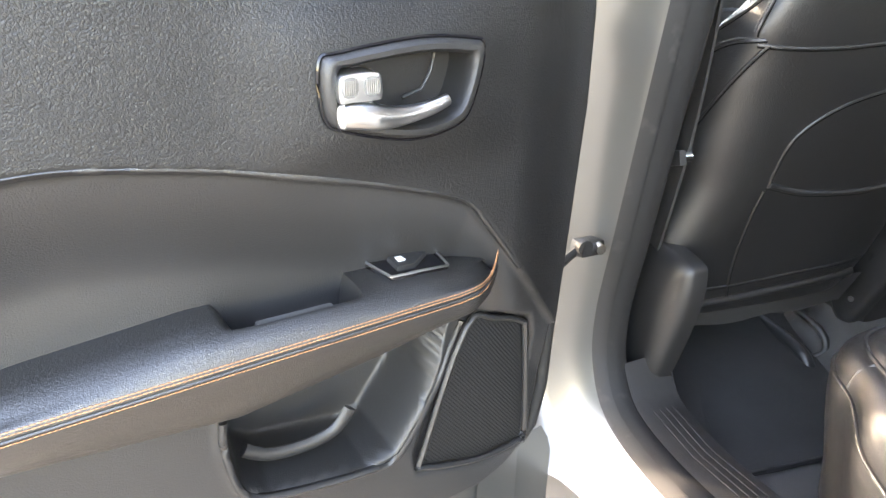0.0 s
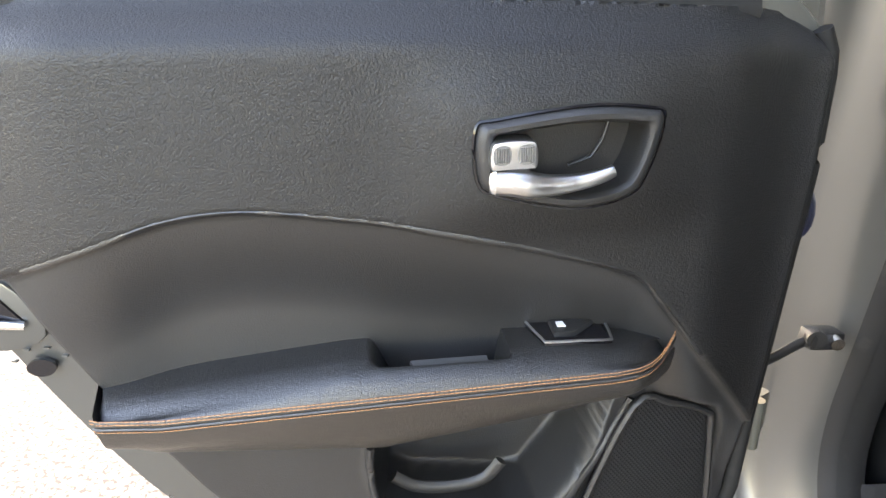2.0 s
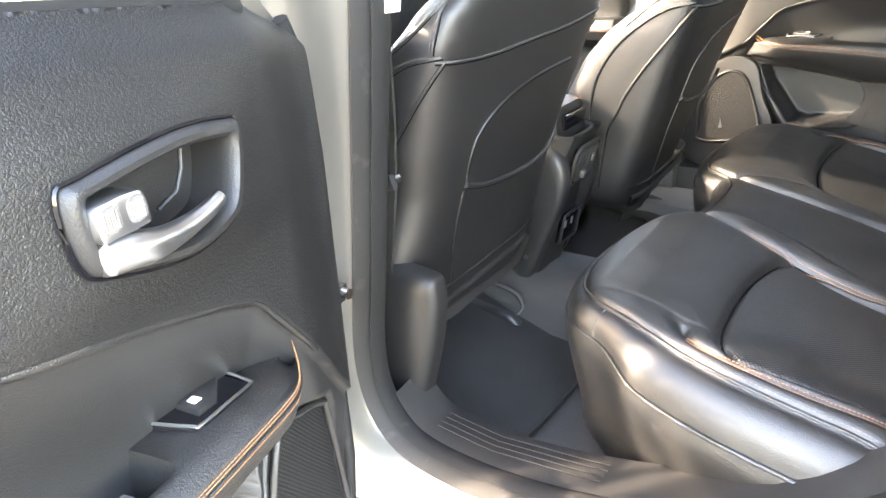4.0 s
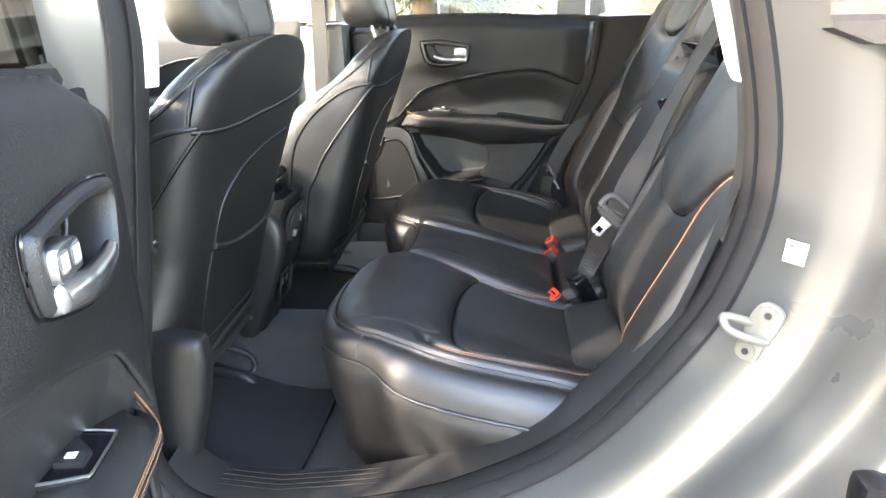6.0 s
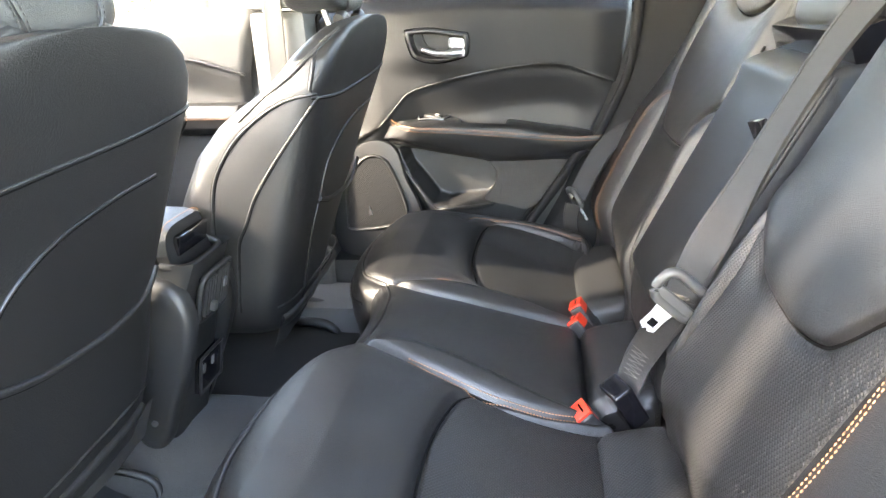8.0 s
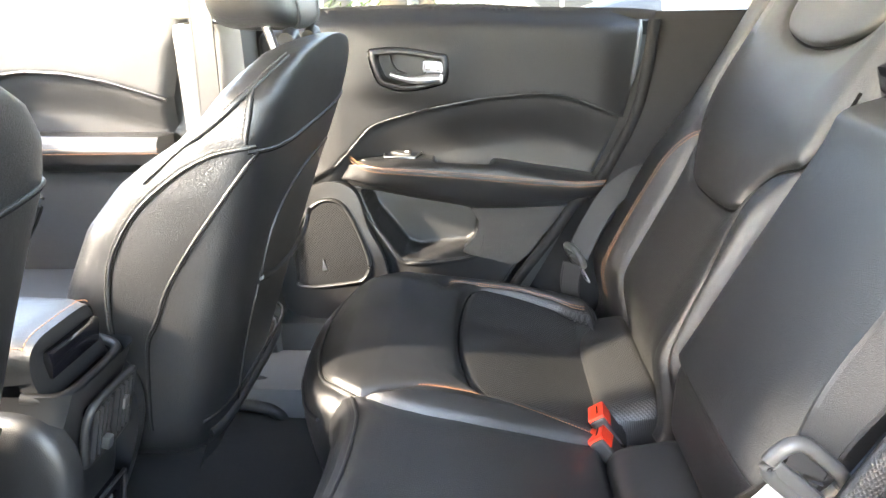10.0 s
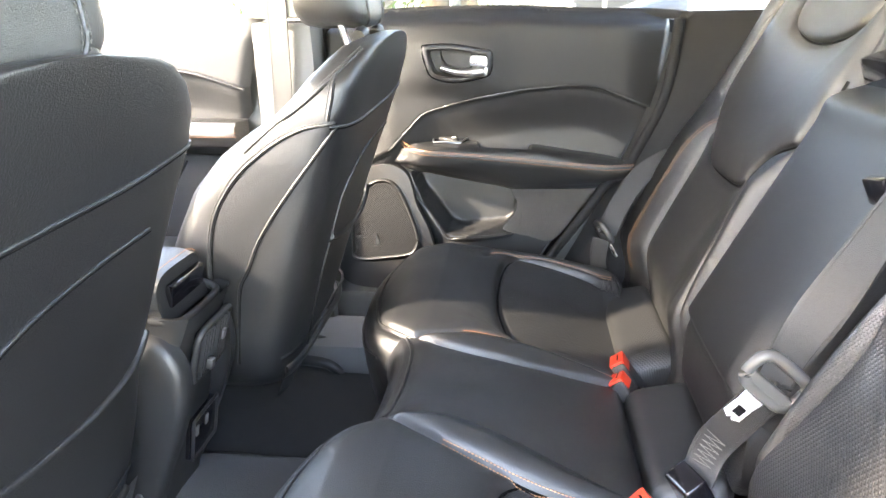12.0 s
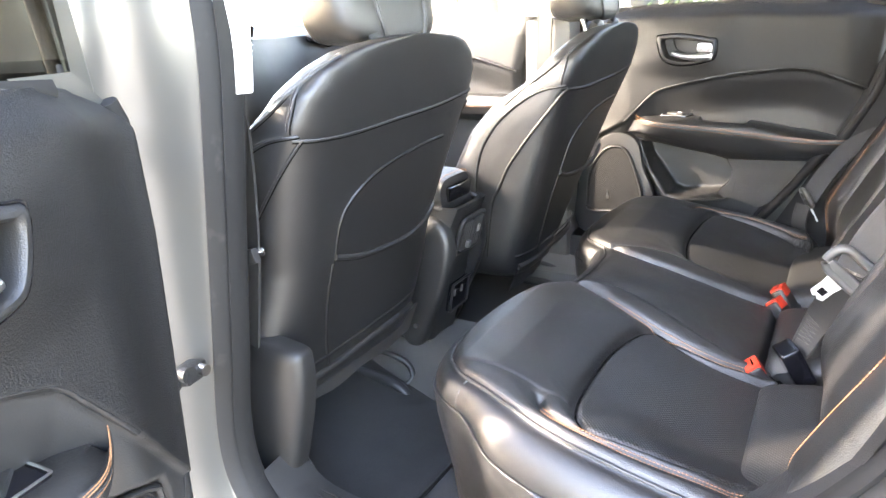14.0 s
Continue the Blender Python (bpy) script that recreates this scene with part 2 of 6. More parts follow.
def prism(outline, depth, place, bevel=0.003):
    """A plate of a closed outline of (a, b), depth thick along -c; place maps (a, b, c) into the world."""
    bm = bmesh.new()
    top = [bm.verts.new((a, b, 0)) for a, b in outline]
    f = bm.faces.new(top)
    if f.normal.z < 0:
        f.normal_flip()
    g = bmesh.ops.extrude_face_region(bm, geom=[f])
    for v in [e for e in g["geom"] if isinstance(e, bmesh.types.BMVert)]:
        v.co.z -= depth
    bmesh.ops.recalc_face_normals(bm, faces=list(bm.faces))
    if bevel:
        edges = [e for e in bm.edges if abs(e.verts[0].co.z) < 1e-6 and abs(e.verts[1].co.z) < 1e-6]
        bmesh.ops.bevel(bm, geom=edges, offset=bevel, segments=2, profile=0.6, affect="EDGES")
    for v in bm.verts:
        v.co = place(*v.co)
    bmesh.ops.recalc_face_normals(bm, faces=list(bm.faces))
    me = bpy.data.meshes.new("mesh")
    bm.to_mesh(me)
    bm.free()
    me.polygons.foreach_set("use_smooth", [True] * len(me.polygons))
    me.set_sharp_from_angle(angle=radians(40))
    return me


def part(name, me, mat, parent, label=""):
    ob = new(name, me)
    me.name = name
    me.materials.append(mat)
    ob.parent = parent
    return tagged(ob, label)


def thing(name, label, category, group="", kind="", at=(0, 0, 0)):
    ob = new(name)
    ob.empty_display_size = 0.05
    ob.location = at
    tagged(ob, label, category, group, kind)
    return ob


def setting(name, me, mat, label, category):
    ob = new(name, me)
    me.name = name
    me.materials.append(mat)
    return tagged(ob, label, category, "", "structure")


def stitches(points, parent, mat, label, step=0.006, length=0.0042, r=0.0008, name="stitching"):
    """A row of short thread loops along a line, joined into one mesh."""
    verts, faces = [], []
    p = [Vector(q) for q in points]
    dist, want = 0.0, 0.0
    for a, b in zip(p, p[1:]):
        seg = (b - a).length
        if seg < 1e-7:
            continue
        d = (b - a) / seg
        s = d.orthogonal().normalized()
        q = d.cross(s)
        while want <= dist + seg:
            c = a + d * (want - dist)
            base = len(verts)
            for k, rr in ((-0.5, 0.35), (-0.2, 1.0), (0.2, 1.0), (0.5, 0.35)):
                verts += [c + d * length * k + (s * math.cos(j * math.tau / 5) + q * math.sin(j * math.tau / 5)) * r * rr for j in range(5)]
            faces += [(base + 5 * i + j, base + 5 * i + (j + 1) % 5, base + 5 * i + 5 + (j + 1) % 5, base + 5 * i + 5 + j) for i in range(3) for j in range(5)]
            want += step
        dist += seg
    return part(name, raw(verts, faces, 0), mat, parent, label)


def two_tone(ob, mat, test):
    """Gives mat to the faces whose centre passes the test."""
    ob.data.materials.append(mat)
    for f in ob.data.polygons:
        if test(f.center):
            f.material_index = 1


def two_tone_mask(ob, mat, test):
    """As two_tone, for a test of all the centres at once."""
    ob.data.materials.append(mat)
    c = np.empty(len(ob.data.polygons) * 3)
    ob.data.polygons.foreach_get("center", c)
    ob.data.polygons.foreach_set("material_index", np.where(test(*c.reshape(-1, 3).T), 1, 0).astype(np.int32))


BOOT = material("blue_black_rubber", (0.018, 0.022, 0.045), 0.45, vary=0.2)

# ---- ground ----
setting("ground", surf(lambda u, v: ((u - 0.5) * 1600, (v - 0.5) * 1600, 0.0), 8, 8), CONCRETE, "sunlit pale exposed-aggregate concrete ground", "ground")

# ---- body side round the open rear doorway ----
OPENING = [(0.722, 1.40), (0.729, 1.25), (0.749, 1.12), (0.792, 0.86), (0.818, 0.70), (0.806, 0.61), (0.755, 0.556), (0.64, 0.544), (0.50, 0.562), (0.34, 0.61), (0.18, 0.705),
           (0.045, 0.872), (-0.007, 0.985), (-0.022, 1.09), (-0.004, 1.215), (0.05, 1.38), (0.14, 1.52), (0.30, 1.585), (0.50, 1.60), (0.66, 1.575)]


def opening_ring(off, x):
    """The doorway's outline, moved outwards by off, at the depth x."""
    ring = curve([(0, y, z) for y, z in OPENING], 6, True)
    m, out = len(ring), []
    for i, q in enumerate(ring):
        d = (ring[(i + 3) % m] - ring[i - 3]).normalized()
        out.append(Vector((x, q.y + d.z * -off, q.z + d.y * off)))
    return out


def ring_loft(steps):
    rings = [opening_ring(o, x) for o, x in steps]
    m = len(rings[0])
    verts = [v for r in rings for v in r]
    faces = [(j * m + i, j * m + (i + 1) % m, (j + 1) * m + (i + 1) % m, (j + 1) * m + i) for j in range(len(rings) - 1) for i in range(m)]
    return raw(verts, [f[::-1] for f in faces], 35)


body = setting("body_side", ring_loft([(0.012, -0.66), (0.016, -0.69), (0.022, -0.708), (0.03, -0.716), (0.05, -0.735), (0.075, -0.752), (0.10, -0.765), (0.118, -0.776), (0.126, -0.79), (0.135, -0.808),
                                       (0.16, -0.826), (0.175, -0.84), (0.185, -0.86), (0.20, -0.874), (0.24, -0.882), (0.32, -0.888), (0.45, -0.885)]), SILVER_PAINT,
               "silver painted car body round an open rear doorway", "car body")
seal = setting("door_seal", ring_loft([(0.002, -0.664), (-0.004, -0.672), (-0.005, -0.690), (-0.002, -0.702), (0.004, -0.697), (0.008, -0.708), (0.018, -0.718), (0.026, -0.712), (0.027, -0.694)]), RUBBER,
               "dusty black rubber seal round the doorway", "door seal")


def along(points, section, ring=False):
    """Sweeps a function section(q, k) -> list of points along points."""
    rows = [section(Vector(q), i / (len(points) - 1)) for i, q in enumerate(points)]
    w = len(rows[0])
    faces = [(j * w + i, j * w + i + 1, (j + 1) * w + i + 1, (j + 1) * w + i) for j in range(len(rows) - 1) for i in range(w - 1)]
    return raw([v for r in rows for v in r], faces, 35)


# inner lining of the doorway: sill plate, pillar trims
def sill_section(q, k):
    x0 = -0.672
    return [(x0, q.y, q.z + 0.006), (x0 + 0.05, q.y, q.z + 0.012), (x0 + 0.085, q.y, q.z + 0.004), (x0 + 0.10, q.y, q.z - 0.03), (x0 + 0.115, q.y, max(0.44, q.z - 0.13))]


sill = setting("sill_trim", along(curve([(0, y, z) for y, z in OPENING[5:13]], 5), sill_section), PLASTIC, "dark grained plastic sill trim along the doorway", "sill trim")
for k in range(4):
    x = -0.655 + 0.012 * k
    rib = part("sill_rib", tube([(x, y, table([(0.44, 0.58), (0.50, 0.570), (0.64, 0.552), (0.74, 0.56)], y) + 0.010) for y in np.linspace(0.46, 0.735, 12)], 0.0008), BLACK_TRIM, sill)


def b_trim(side):
    """The lower pillar lining between the front and rear seats."""
    s = side
    pts = [(0.0, 0.746, 1.196), (0, 0.752, 1.16), (0, 0.782, 1.0), (0, 0.812, 0.86), (0, 0.838, 0.70), (0, 0.852, 0.56), (0, 0.862, 0.44)]
    return along(curve(pts, 5), lambda q, k: [(s * 0.70, q.y + 0.012, q.z), (s * 0.678, q.y - 0.004, q.z), (s * 0.662, q.y - 0.008, q.z), (s * 0.645, q.y + 0.016, q.z), (s * 0.625, q.y + 0.07, q.z), (s * 0.63, q.y + 0.14, q.z), (s * 0.67, q.y + 0.16, q.z)])


def b_top(side):
    s = side
    pts = [(0, 0.715, 1.60), (0, 0.716, 1.40), (0, 0.728, 1.25), (0, 0.735, 1.20)]
    return along(curve(pts, 5), lambda q, k: [(s * 0.70, q.y + 0.012, q.z), (s * 0.678, q.y - 0.008, q.z), (s * 0.662, q.y - 0.012, q.z), (s * 0.645, q.y + 0.012, q.z), (s * 0.625, q.y + 0.06, q.z), (s * 0.625, q.y + 0.13, q.z), (s * 0.665, q.y + 0.15, q.z)])


setting("pillar_trim_left", b_trim(-1), BLACK_TRIM, "dark plastic lower pillar trim", "pillar trim")
setting("pillar_cover_left", b_top(-1), LINER, "light grey upper pillar trim", "pillar trim")

# ---- far side of the cabin ----
XR = 0.70


def slab(x0, x1, y0, y1, z0, z1, bevel=0.01):
    return block((x1 - x0, y1 - y0, z1 - z0), Matrix.Translation(((x0 + x1) / 2, (y0 + y1) / 2, (z0 + z1) / 2)), bevel)


# Dark trim in the near pillar's style; the light on it is coloured in as grey.
setting("pillar_trim_right", slab(0.672, 0.80, 0.800, 0.945, 0.44, 1.265, 0.025), SILL_GREY, "dark plastic pillar trim beside the front seat, coloured grey as if lit", "pillar trim")
setting("pillar_cover_right", slab(0.645, 0.76, 0.81, 0.94, 1.27, 1.60, 0.02), PILLAR_GREY, "light grey upper pillar trim", "pillar trim")
# Blacker than the near quarter trim: the shade here is put into its colour.
setting("quarter_trim_right", along(curve([(0, 0.30, 0.50), (0, 0.245, 0.60), (0, 0.15, 0.78), (0, 0.085, 0.92), (0, 0.035, 1.04), (0, -0.005, 1.16), (0, -0.03, 1.268)], 5),
        lambda q, k: [(0.73, q.y + 0.02, q.z), (0.715, q.y + 0.004, q.z), (0.70, q.y - 0.02, q.z), (0.68, q.y - 0.20, q.z), (0.66, q.y - 0.60, q.z)]), BLACK_TRIM, "dark plastic quarter trim beside the rear seat", "quarter trim")
setting("quarter_cover_right", along(curve([(0, -0.05, 1.272), (0, -0.02, 1.40), (0, 0.03, 1.60)], 4),
        lambda q, k: [(0.72, q.y + 0.02, q.z), (0.70, q.y, q.z), (0.68, q.y - 0.2, q.z), (0.66, q.y - 0.62, q.z)]), LINER, "light grey rear pillar trim", "pillar trim")
setting("quarter_trim_left", along(curve([(0, 0.10, 0.70), (0, 0.02, 0.87), (0, -0.025, 1.0), (0, -0.045, 1.09), (0, -0.035, 1.19)], 5),
        lambda q, k: [(-0.675, q.y + 0.026, q.z), (-0.655, q.y + 0.030, q.z), (-0.645, q.y + 0.012, q.z), (-0.65, q.y - 0.10, q.z), (-0.64, q.y - 0.60, q.z)]), PLASTIC, "dark plastic quarter trim beside the rear seat", "quarter trim")
setting("quarter_cover_left", along(curve([(0, -0.035, 1.194), (0, -0.02, 1.22), (0, 0.035, 1.38), (0, 0.12, 1.52), (0, 0.2, 1.60)], 4),
        lambda q, k: [(-0.675, q.y + 0.026, q.z), (-0.652, q.y + 0.032, q.z), (-0.640, q.y + 0.014, q.z), (-0.65, q.y - 0.10, q.z), (-0.64, q.y - 0.60, q.z)]), LINER, "light grey rear pillar trim", "pillar trim")

# floor, tunnel, roof, rear wall
setting("floor", slab(-0.68, 0.72, -0.2, 1.95, 0.40, 0.45, 0.0), CARPET, "charcoal carpet on the car floor", "floor")
setting("tunnel", along([(0, 0.45, 0), (0, 0.6, 0), (0, 1.9, 0)], lambda q, k: [(-0.19, q.y, 0.448), (-0.15, q.y, 0.50), (-0.10, q.y, 0.535), (0, q.y, 0.545), (0.10, q.y, 0.535), (0.15, q.y, 0.50), (0.19, q.y, 0.448)]), CARPET, "carpeted centre tunnel", "floor tunnel")
setting("ceiling", slab(-0.70, 0.72, -0.75, 1.25, 1.605, 1.66, 0.0), LINER, "light grey headliner", "ceiling")
setting("roof_side", slab(0.70, 0.80, -0.75, 1.5, 1.59, 1.68, 0.02), SILVER_PAINT, "silver roof side rail", "roof rail")
setting("rear_wall", slab(-0.70, 0.72, -0.62, -0.57, 0.40, 1.25, 0.0), PLASTIC, "dark cargo area lining behind the seats", "wall")
setting("rocker_right", slab(0.70, 0.86, -0.9, 2.0, 0.22, 0.60, 0.03), SILVER_PAINT, "silver lower body side", "car body")
setting("underbody", slab(-0.70, 0.75, -0.9, 2.4, 0.22, 0.40, 0.02), PLASTIC, "dark car underbody", "car body")
setting("rocker_left", slab(-0.872, -0.70, -0.2, 2.0, 0.22, 0.43, 0.03), SILVER_PAINT, "silver lower sill of the car", "car body")


# ---- doors ----
FAR_Y = [(-1.60, -0.19), (-1.44, -0.03), (-1.374, 0.035), (-1.004, 0.40), (-0.855, 0.555), (-0.781, 0.645), (-0.695, 0.765), (-0.60, 0.88)]


FAR_LIFT = [(-1.44, 0.0), (-1.37, 0.008), (-1.2, 0.016), (-1.06, 0.028), (-0.94, 0.036), (-0.83, 0.042), (-0.70, 0.042)]


class Frame:
    """A door's own axes: s forwards along it, z up, d into the cabin."""

    def __init__(self, mirrored):
        self.mirrored = mirrored

    def __call__(self, s, z, d):
        if self.mirrored:
            return Vector((XR - d, table(FAR_Y, s + 0.028 * smooth(0.93, 0.86, z)), z + table(FAR_LIFT, s)))
        k = -0.822 + d
        return Vector((0.97 * s + 0.242 * k, 0.242 * s - 0.97 * k, z))


REAR_EDGE = [(0.58, -1.15), (0.70, -1.215), (0.80, -1.285), (0.856, -1.318), (0.943, -1.362), (1.04, -1.408), (1.10, -1.425), (1.20, -1.435), (1.30, -1.44)]
FRONT_EDGE = [(0.58, -0.86), (0.592, -0.80), (0.605, -0.745), (0.63, -0.706), (0.70, -0.690), (0.80, -0.686), (1.0, -0.673), (1.085, -0.667), (1.19, -0.668), (1.215, -0.68), (1.232, -0.71), (1.30, -0.73)]
SWEEP = [(-1.44, 1.03), (-1.374, 1.054), (-1.299, 1.08), (-1.255, 1.093), (-1.211, 1.098), (-1.167, 1.095), (-1.079, 1.08), (-0.984, 1.057), (-0.882, 1.025), (-0.849, 1.009), (-0.824, 0.978), (-0.781, 0.922), (-0.68, 0.79)]
SPEAKER = [(-0.831, 0.846), (-0.79, 0.845), (-0.745, 0.825), (-0.736, 0.80), (-0.726, 0.65), (-0.74, 0.637), (-0.80, 0.642), (-0.885, 0.668), (-0.888, 0.69)]
POCKET = [(-1.10, 0.83), (-1.105, 0.80), (-1.095, 0.745), (-1.07, 0.725), (-0.96, 0.705), (-0.925, 0.712), (-0.855, 0.81), (-0.835, 0.86), (-0.95, 0.86)]
HANDLE = [(-1.004, 1.156), (-0.986, 1.162), (-0.918, 1.169), (-0.871, 1.166), (-0.855, 1.158), (-0.866, 1.114), (-0.883, 1.097), (-0.927, 1.091), (-0.985, 1.104), (-1.003, 1.117)]
HANDLE = [(-0.93 + (a + 0.93) * 0.94, 1.131 + (z - 1.131) * 0.93) for a, z in HANDLE]
TOP_Z = [(-1.44, 1.262), (-1.30, 1.260), (-1.07, 1.255), (-0.945, 1.248), (-0.75, 1.236), (-0.69, 1.225)]


def panel_depth(s, z):
    """How far the door lining stands into the cabin."""
    zs = table(SWEEP, s)
    up = -0.010 + 0.017 * math.exp(-(((s + 0.93) / 0.115) ** 4 + ((z - 1.133) / 0.066) ** 4))
    up -= 0.030 * smooth(-0.80, -0.69, s) + 0.03 * smooth(-1.30, -1.44, s)
    top = table(TOP_Z, s)
    up -= 0.035 * smooth(top - 0.05, top + 0.002, z) ** 2
    low = -0.045 - 0.010 * smooth(-0.84, -0.69, s)
    # hollow between the sweep line and the armrest
    k = zs - z
    d = up
    if k > 0:
        d = up - 0.010 * smooth(0, 0.006, k) - 0.034 * smooth(0.0, 0.11, k) * (1 - 0.6 * smooth(-0.84, -0.76, s)) * smooth(-1.41, -1.26, s)
        d = d * (1 - smooth(0.16, 0.22, k)) + low * smooth(0.16, 0.22, k)
    sp = inside(SPEAKER, s, z)
    po = inside(POCKET, s, z)
    if po > -0.02 and sp < -0.02:
        d -= 0.085 * smooth(-0.004, 0.012, po)
        d += 0.004 * math.exp(-((po + 0.006) / 0.005) ** 2)
    if sp > -0.03:
        d += (min(d, low - 0.008) - d) * smooth(-0.014, -0.003, sp)
    hd = inside(HANDLE, s, z)
    if hd > 0:
        d -= 0.065 * smooth(0.002, 0.006, hd)
    return d


def rear_door(mirrored):
    f = Frame(mirrored)
    side = "closed" if mirrored else "wide open"
    rear_shift = 0.034 if mirrored else 0.0
    door = thing("rear_door", f"{side} silver rear car door with black grained lining", "car door", "rear doors")

    def lining(u, v):
        z = 0.582 + (1.262 - 0.582) * v
        a, b = table(REAR_EDGE, z) + rear_shift, table(FRONT_EDGE, z)
        s = a + (b - a) * u
        z = min(z, table(TOP_Z, s))
        edge = min(u, 1 - u) * (b - a)
        d = panel_depth(s, z) - 0.02 * (1 - smooth(0.0, 0.012, edge)) - 0.02 * (1 - smooth(0.0, 0.012, z - 0.582))
        return f(s, z, d)

    nu, nv = (190, 170) if not mirrored else (130, 120)
    pan = part("lining", surf(lining, nu, nv, sharp=0), SOFT_TRIM, door, "black grained soft door lining")
    if mirrored:
        pan.data.flip_normals()
    def is_hollow(c):
        s = float(np.interp(c.y, [q[1] for q in FAR_Y], [q[0] for q in FAR_Y])) if mirrored else 0.97 * c.x + 0.242 * c.y
        return c.z < table(SWEEP, s) + (table(FAR_LIFT, s) if mirrored else 0) - 0.002

    two_tone(pan, PLASTIC, is_hollow)

    def on(s, z, lift=0.002):
        return f(s, z, panel_depth(s, z) + lift)

    # bright bead along the sweep line
    line = [p for p in curve([(s, z, 0) for s, z in SWEEP[1:-1]], 8)]
    part("bead", tube([f(p.x, p.y, panel_depth(p.x, p.y + 0.004) - 0.003) for p in line], 0.0035, 6), LEATHER_SMOOTH, door, "raised black bead over the armrest")

    # armrest: a padded shelf with a pull cup
    BACK = [(-1.37, 0.925), (-1.245, 0.940), (-1.12, 0.950), (-0.90, 0.946), (-0.82, 0.937), (-0.765, 0.900)]
    LOW = [(-1.35, 0.880), (-1.299, 0.862), (-1.093, 0.842), (-0.95, 0.858), (-0.833, 0.876), (-0.77, 0.884)]
    EDGE = [(-1.35, 0.925), (-1.28, 0.918), (-1.185, 0.919), (-0.984, 0.921), (-0.877, 0.922), (-0.834, 0.926), (-0.77, 0.915)]

    def arm(u, v):
        s = -1.352 + (1.352 - 0.768) * u
        end = min(smooth(0, 0.035, u), 1.0)
        nose = smooth(1.0, 0.84, u) ** 0.6 if u > 0.84 else 1.0
        zb, zl, ze = table(BACK, s), table(LOW, s), table(EDGE, s)
        out = 0.012 * nose - 0.062 * (1 - nose) - 0.03 * (1 - end)
        zt = zb - 0.002
        prof = [(-0.105, zt - 0.004), (-0.085, zt), (-0.03, zt + 0.001), (out - 0.022, zt - 0.002), (out - 0.008, zt - 0.009), (out, ze + 0.005), (out - 0.001, ze - 0.008), (out - 0.010, ze - 0.030),
                (out - 0.026, zl + 0.012), (out - 0.045, zl), (-0.105, zl + 0.004)]
        x = v * (len(prof) - 1)
        i = min(int(x), len(prof) - 2)
        t = x - i
        a, b, c, e = (prof[min(max(i + k, 0), len(prof) - 1)] for k in (-1, 0, 1, 2))
        d, z = (0.5 * (2 * q1 + (q2 - q0) * t + (2 * q0 - 5 * q1 + 4 * q2 - q3) * t * t + (3 * q1 - q0 - 3 * q2 + q3) * t**3) for q0, q1, q2, q3 in zip(a, b, c, e))
        if u < 0.03:
            d = -0.105 + (d + 0.105) * (u / 0.03) ** 0.35
        cup = smooth(-1.10, -1.075, s) * smooth(-0.972, -0.978, s)
        if cup > 0 and z > zt - 0.02 and d < out - 0.018:
            z -= 0.042 * cup * smooth(out - 0.018, out - 0.030, d)
        return f(s, z, d)

    armrest = part("armrest", surf(arm, 150, 60, sharp=50), LEATHER_SMOOTH, door, "padded black leather armrest")
    if mirrored:
        armrest.data.flip_normals()

    def edge_point(s, dz):
        u = (s + 1.352) / (1.352 - 0.768)
        nose = smooth(1.0, 0.84, u) ** 0.6 if u > 0.84 else 1.0
        end = smooth(0, 0.035, u)
        out = 0.012 * nose - 0.062 * (1 - nose) - 0.03 * (1 - end)
        return f(s, table(EDGE, s) + dz + 0.028 * smooth(-0.84, -0.785, s), out + 0.0012 - abs(dz) * 0.15)

    for dz in (0.0055, 0.0025, -0.0055):
        stitches([edge_point(s, dz) for s in np.linspace(-1.335, -0.785, 90)], armrest, THREAD, "orange contrast stitching", r=0.0006, step=0.0042, length=0.0040)
    part("seam", tube([edge_point(s, -0.002) for s in np.linspace(-1.335, -0.785, 90)], 0.0012, 5), LEATHER_SMOOTH, armrest)
    part("cup_floor", prism([(-1.072, -0.085), (-0.984, -0.085), (-0.984, -0.025), (-1.052, -0.025)], 0.004, lambda a, b, c: f(a, table(BACK, a) - 0.030 + c, b)), SILL_GREY, armrest, "grey plastic floor of the pull cup")

    # window switch
    sw = [(-0.949, -0.068), (-0.944, -0.076), (-0.872, -0.076), (-0.868, -0.066), (-0.870, -0.028), (-0.878, -0.021), (-0.930, -0.021), (-0.938, -0.028)]
    sw = fine(sw, 4, True)
    top = lambda a, b, c: f(a, table(BACK, a) + 0.0065 - (b + 0.076) * 0.10 + c, b + 0.004)
    plate = part("window_switch", prism(sw, 0.006, top), GLOSS_BLACK, armrest, "gloss black window switch plate")
    part("switch_rim", tube([top(a, b, 0.001) for a, b in sw], 0.0014, 5, True), SATIN, armrest, "dull silver rim")
    part("switch_key", prism([(-0.925, -0.052), (-0.895, -0.054), (-0.880, -0.050), (-0.905, -0.030), (-0.925, -0.030)], 0.008, lambda a, b, c: top(a, b, c + 0.005)), PLASTIC, armrest)
    part("switch_icon", prism([(-0.920, -0.045), (-0.913, -0.045), (-0.912, -0.037), (-0.920, -0.037)], 0.001, lambda a, b, c: top(a, b, c + 0.0065), 0), WHITE, armrest, "small white window symbol")

    # inner handle: bezel, bowl, lever and lock
    ring = curve([(a, b, 0) for a, b in HANDLE], 5, True)
    base = 0.009
    cx, cz = -0.93, 1.131

    def grow(p, k):
        return cx + (p.x - cx) * (1 + k / 0.06 * 0.8), cz + (p.y - cz) * (1 + k / 0.035 * 0.8)

    steps = [(0.006, -0.008), (0.004, 0.002), (0.0, 0.006), (-0.005, 0.006), (-0.0085, 0.002), (-0.0095, -0.012), (-0.010, -0.034)]
    verts, m = [], len(ring)
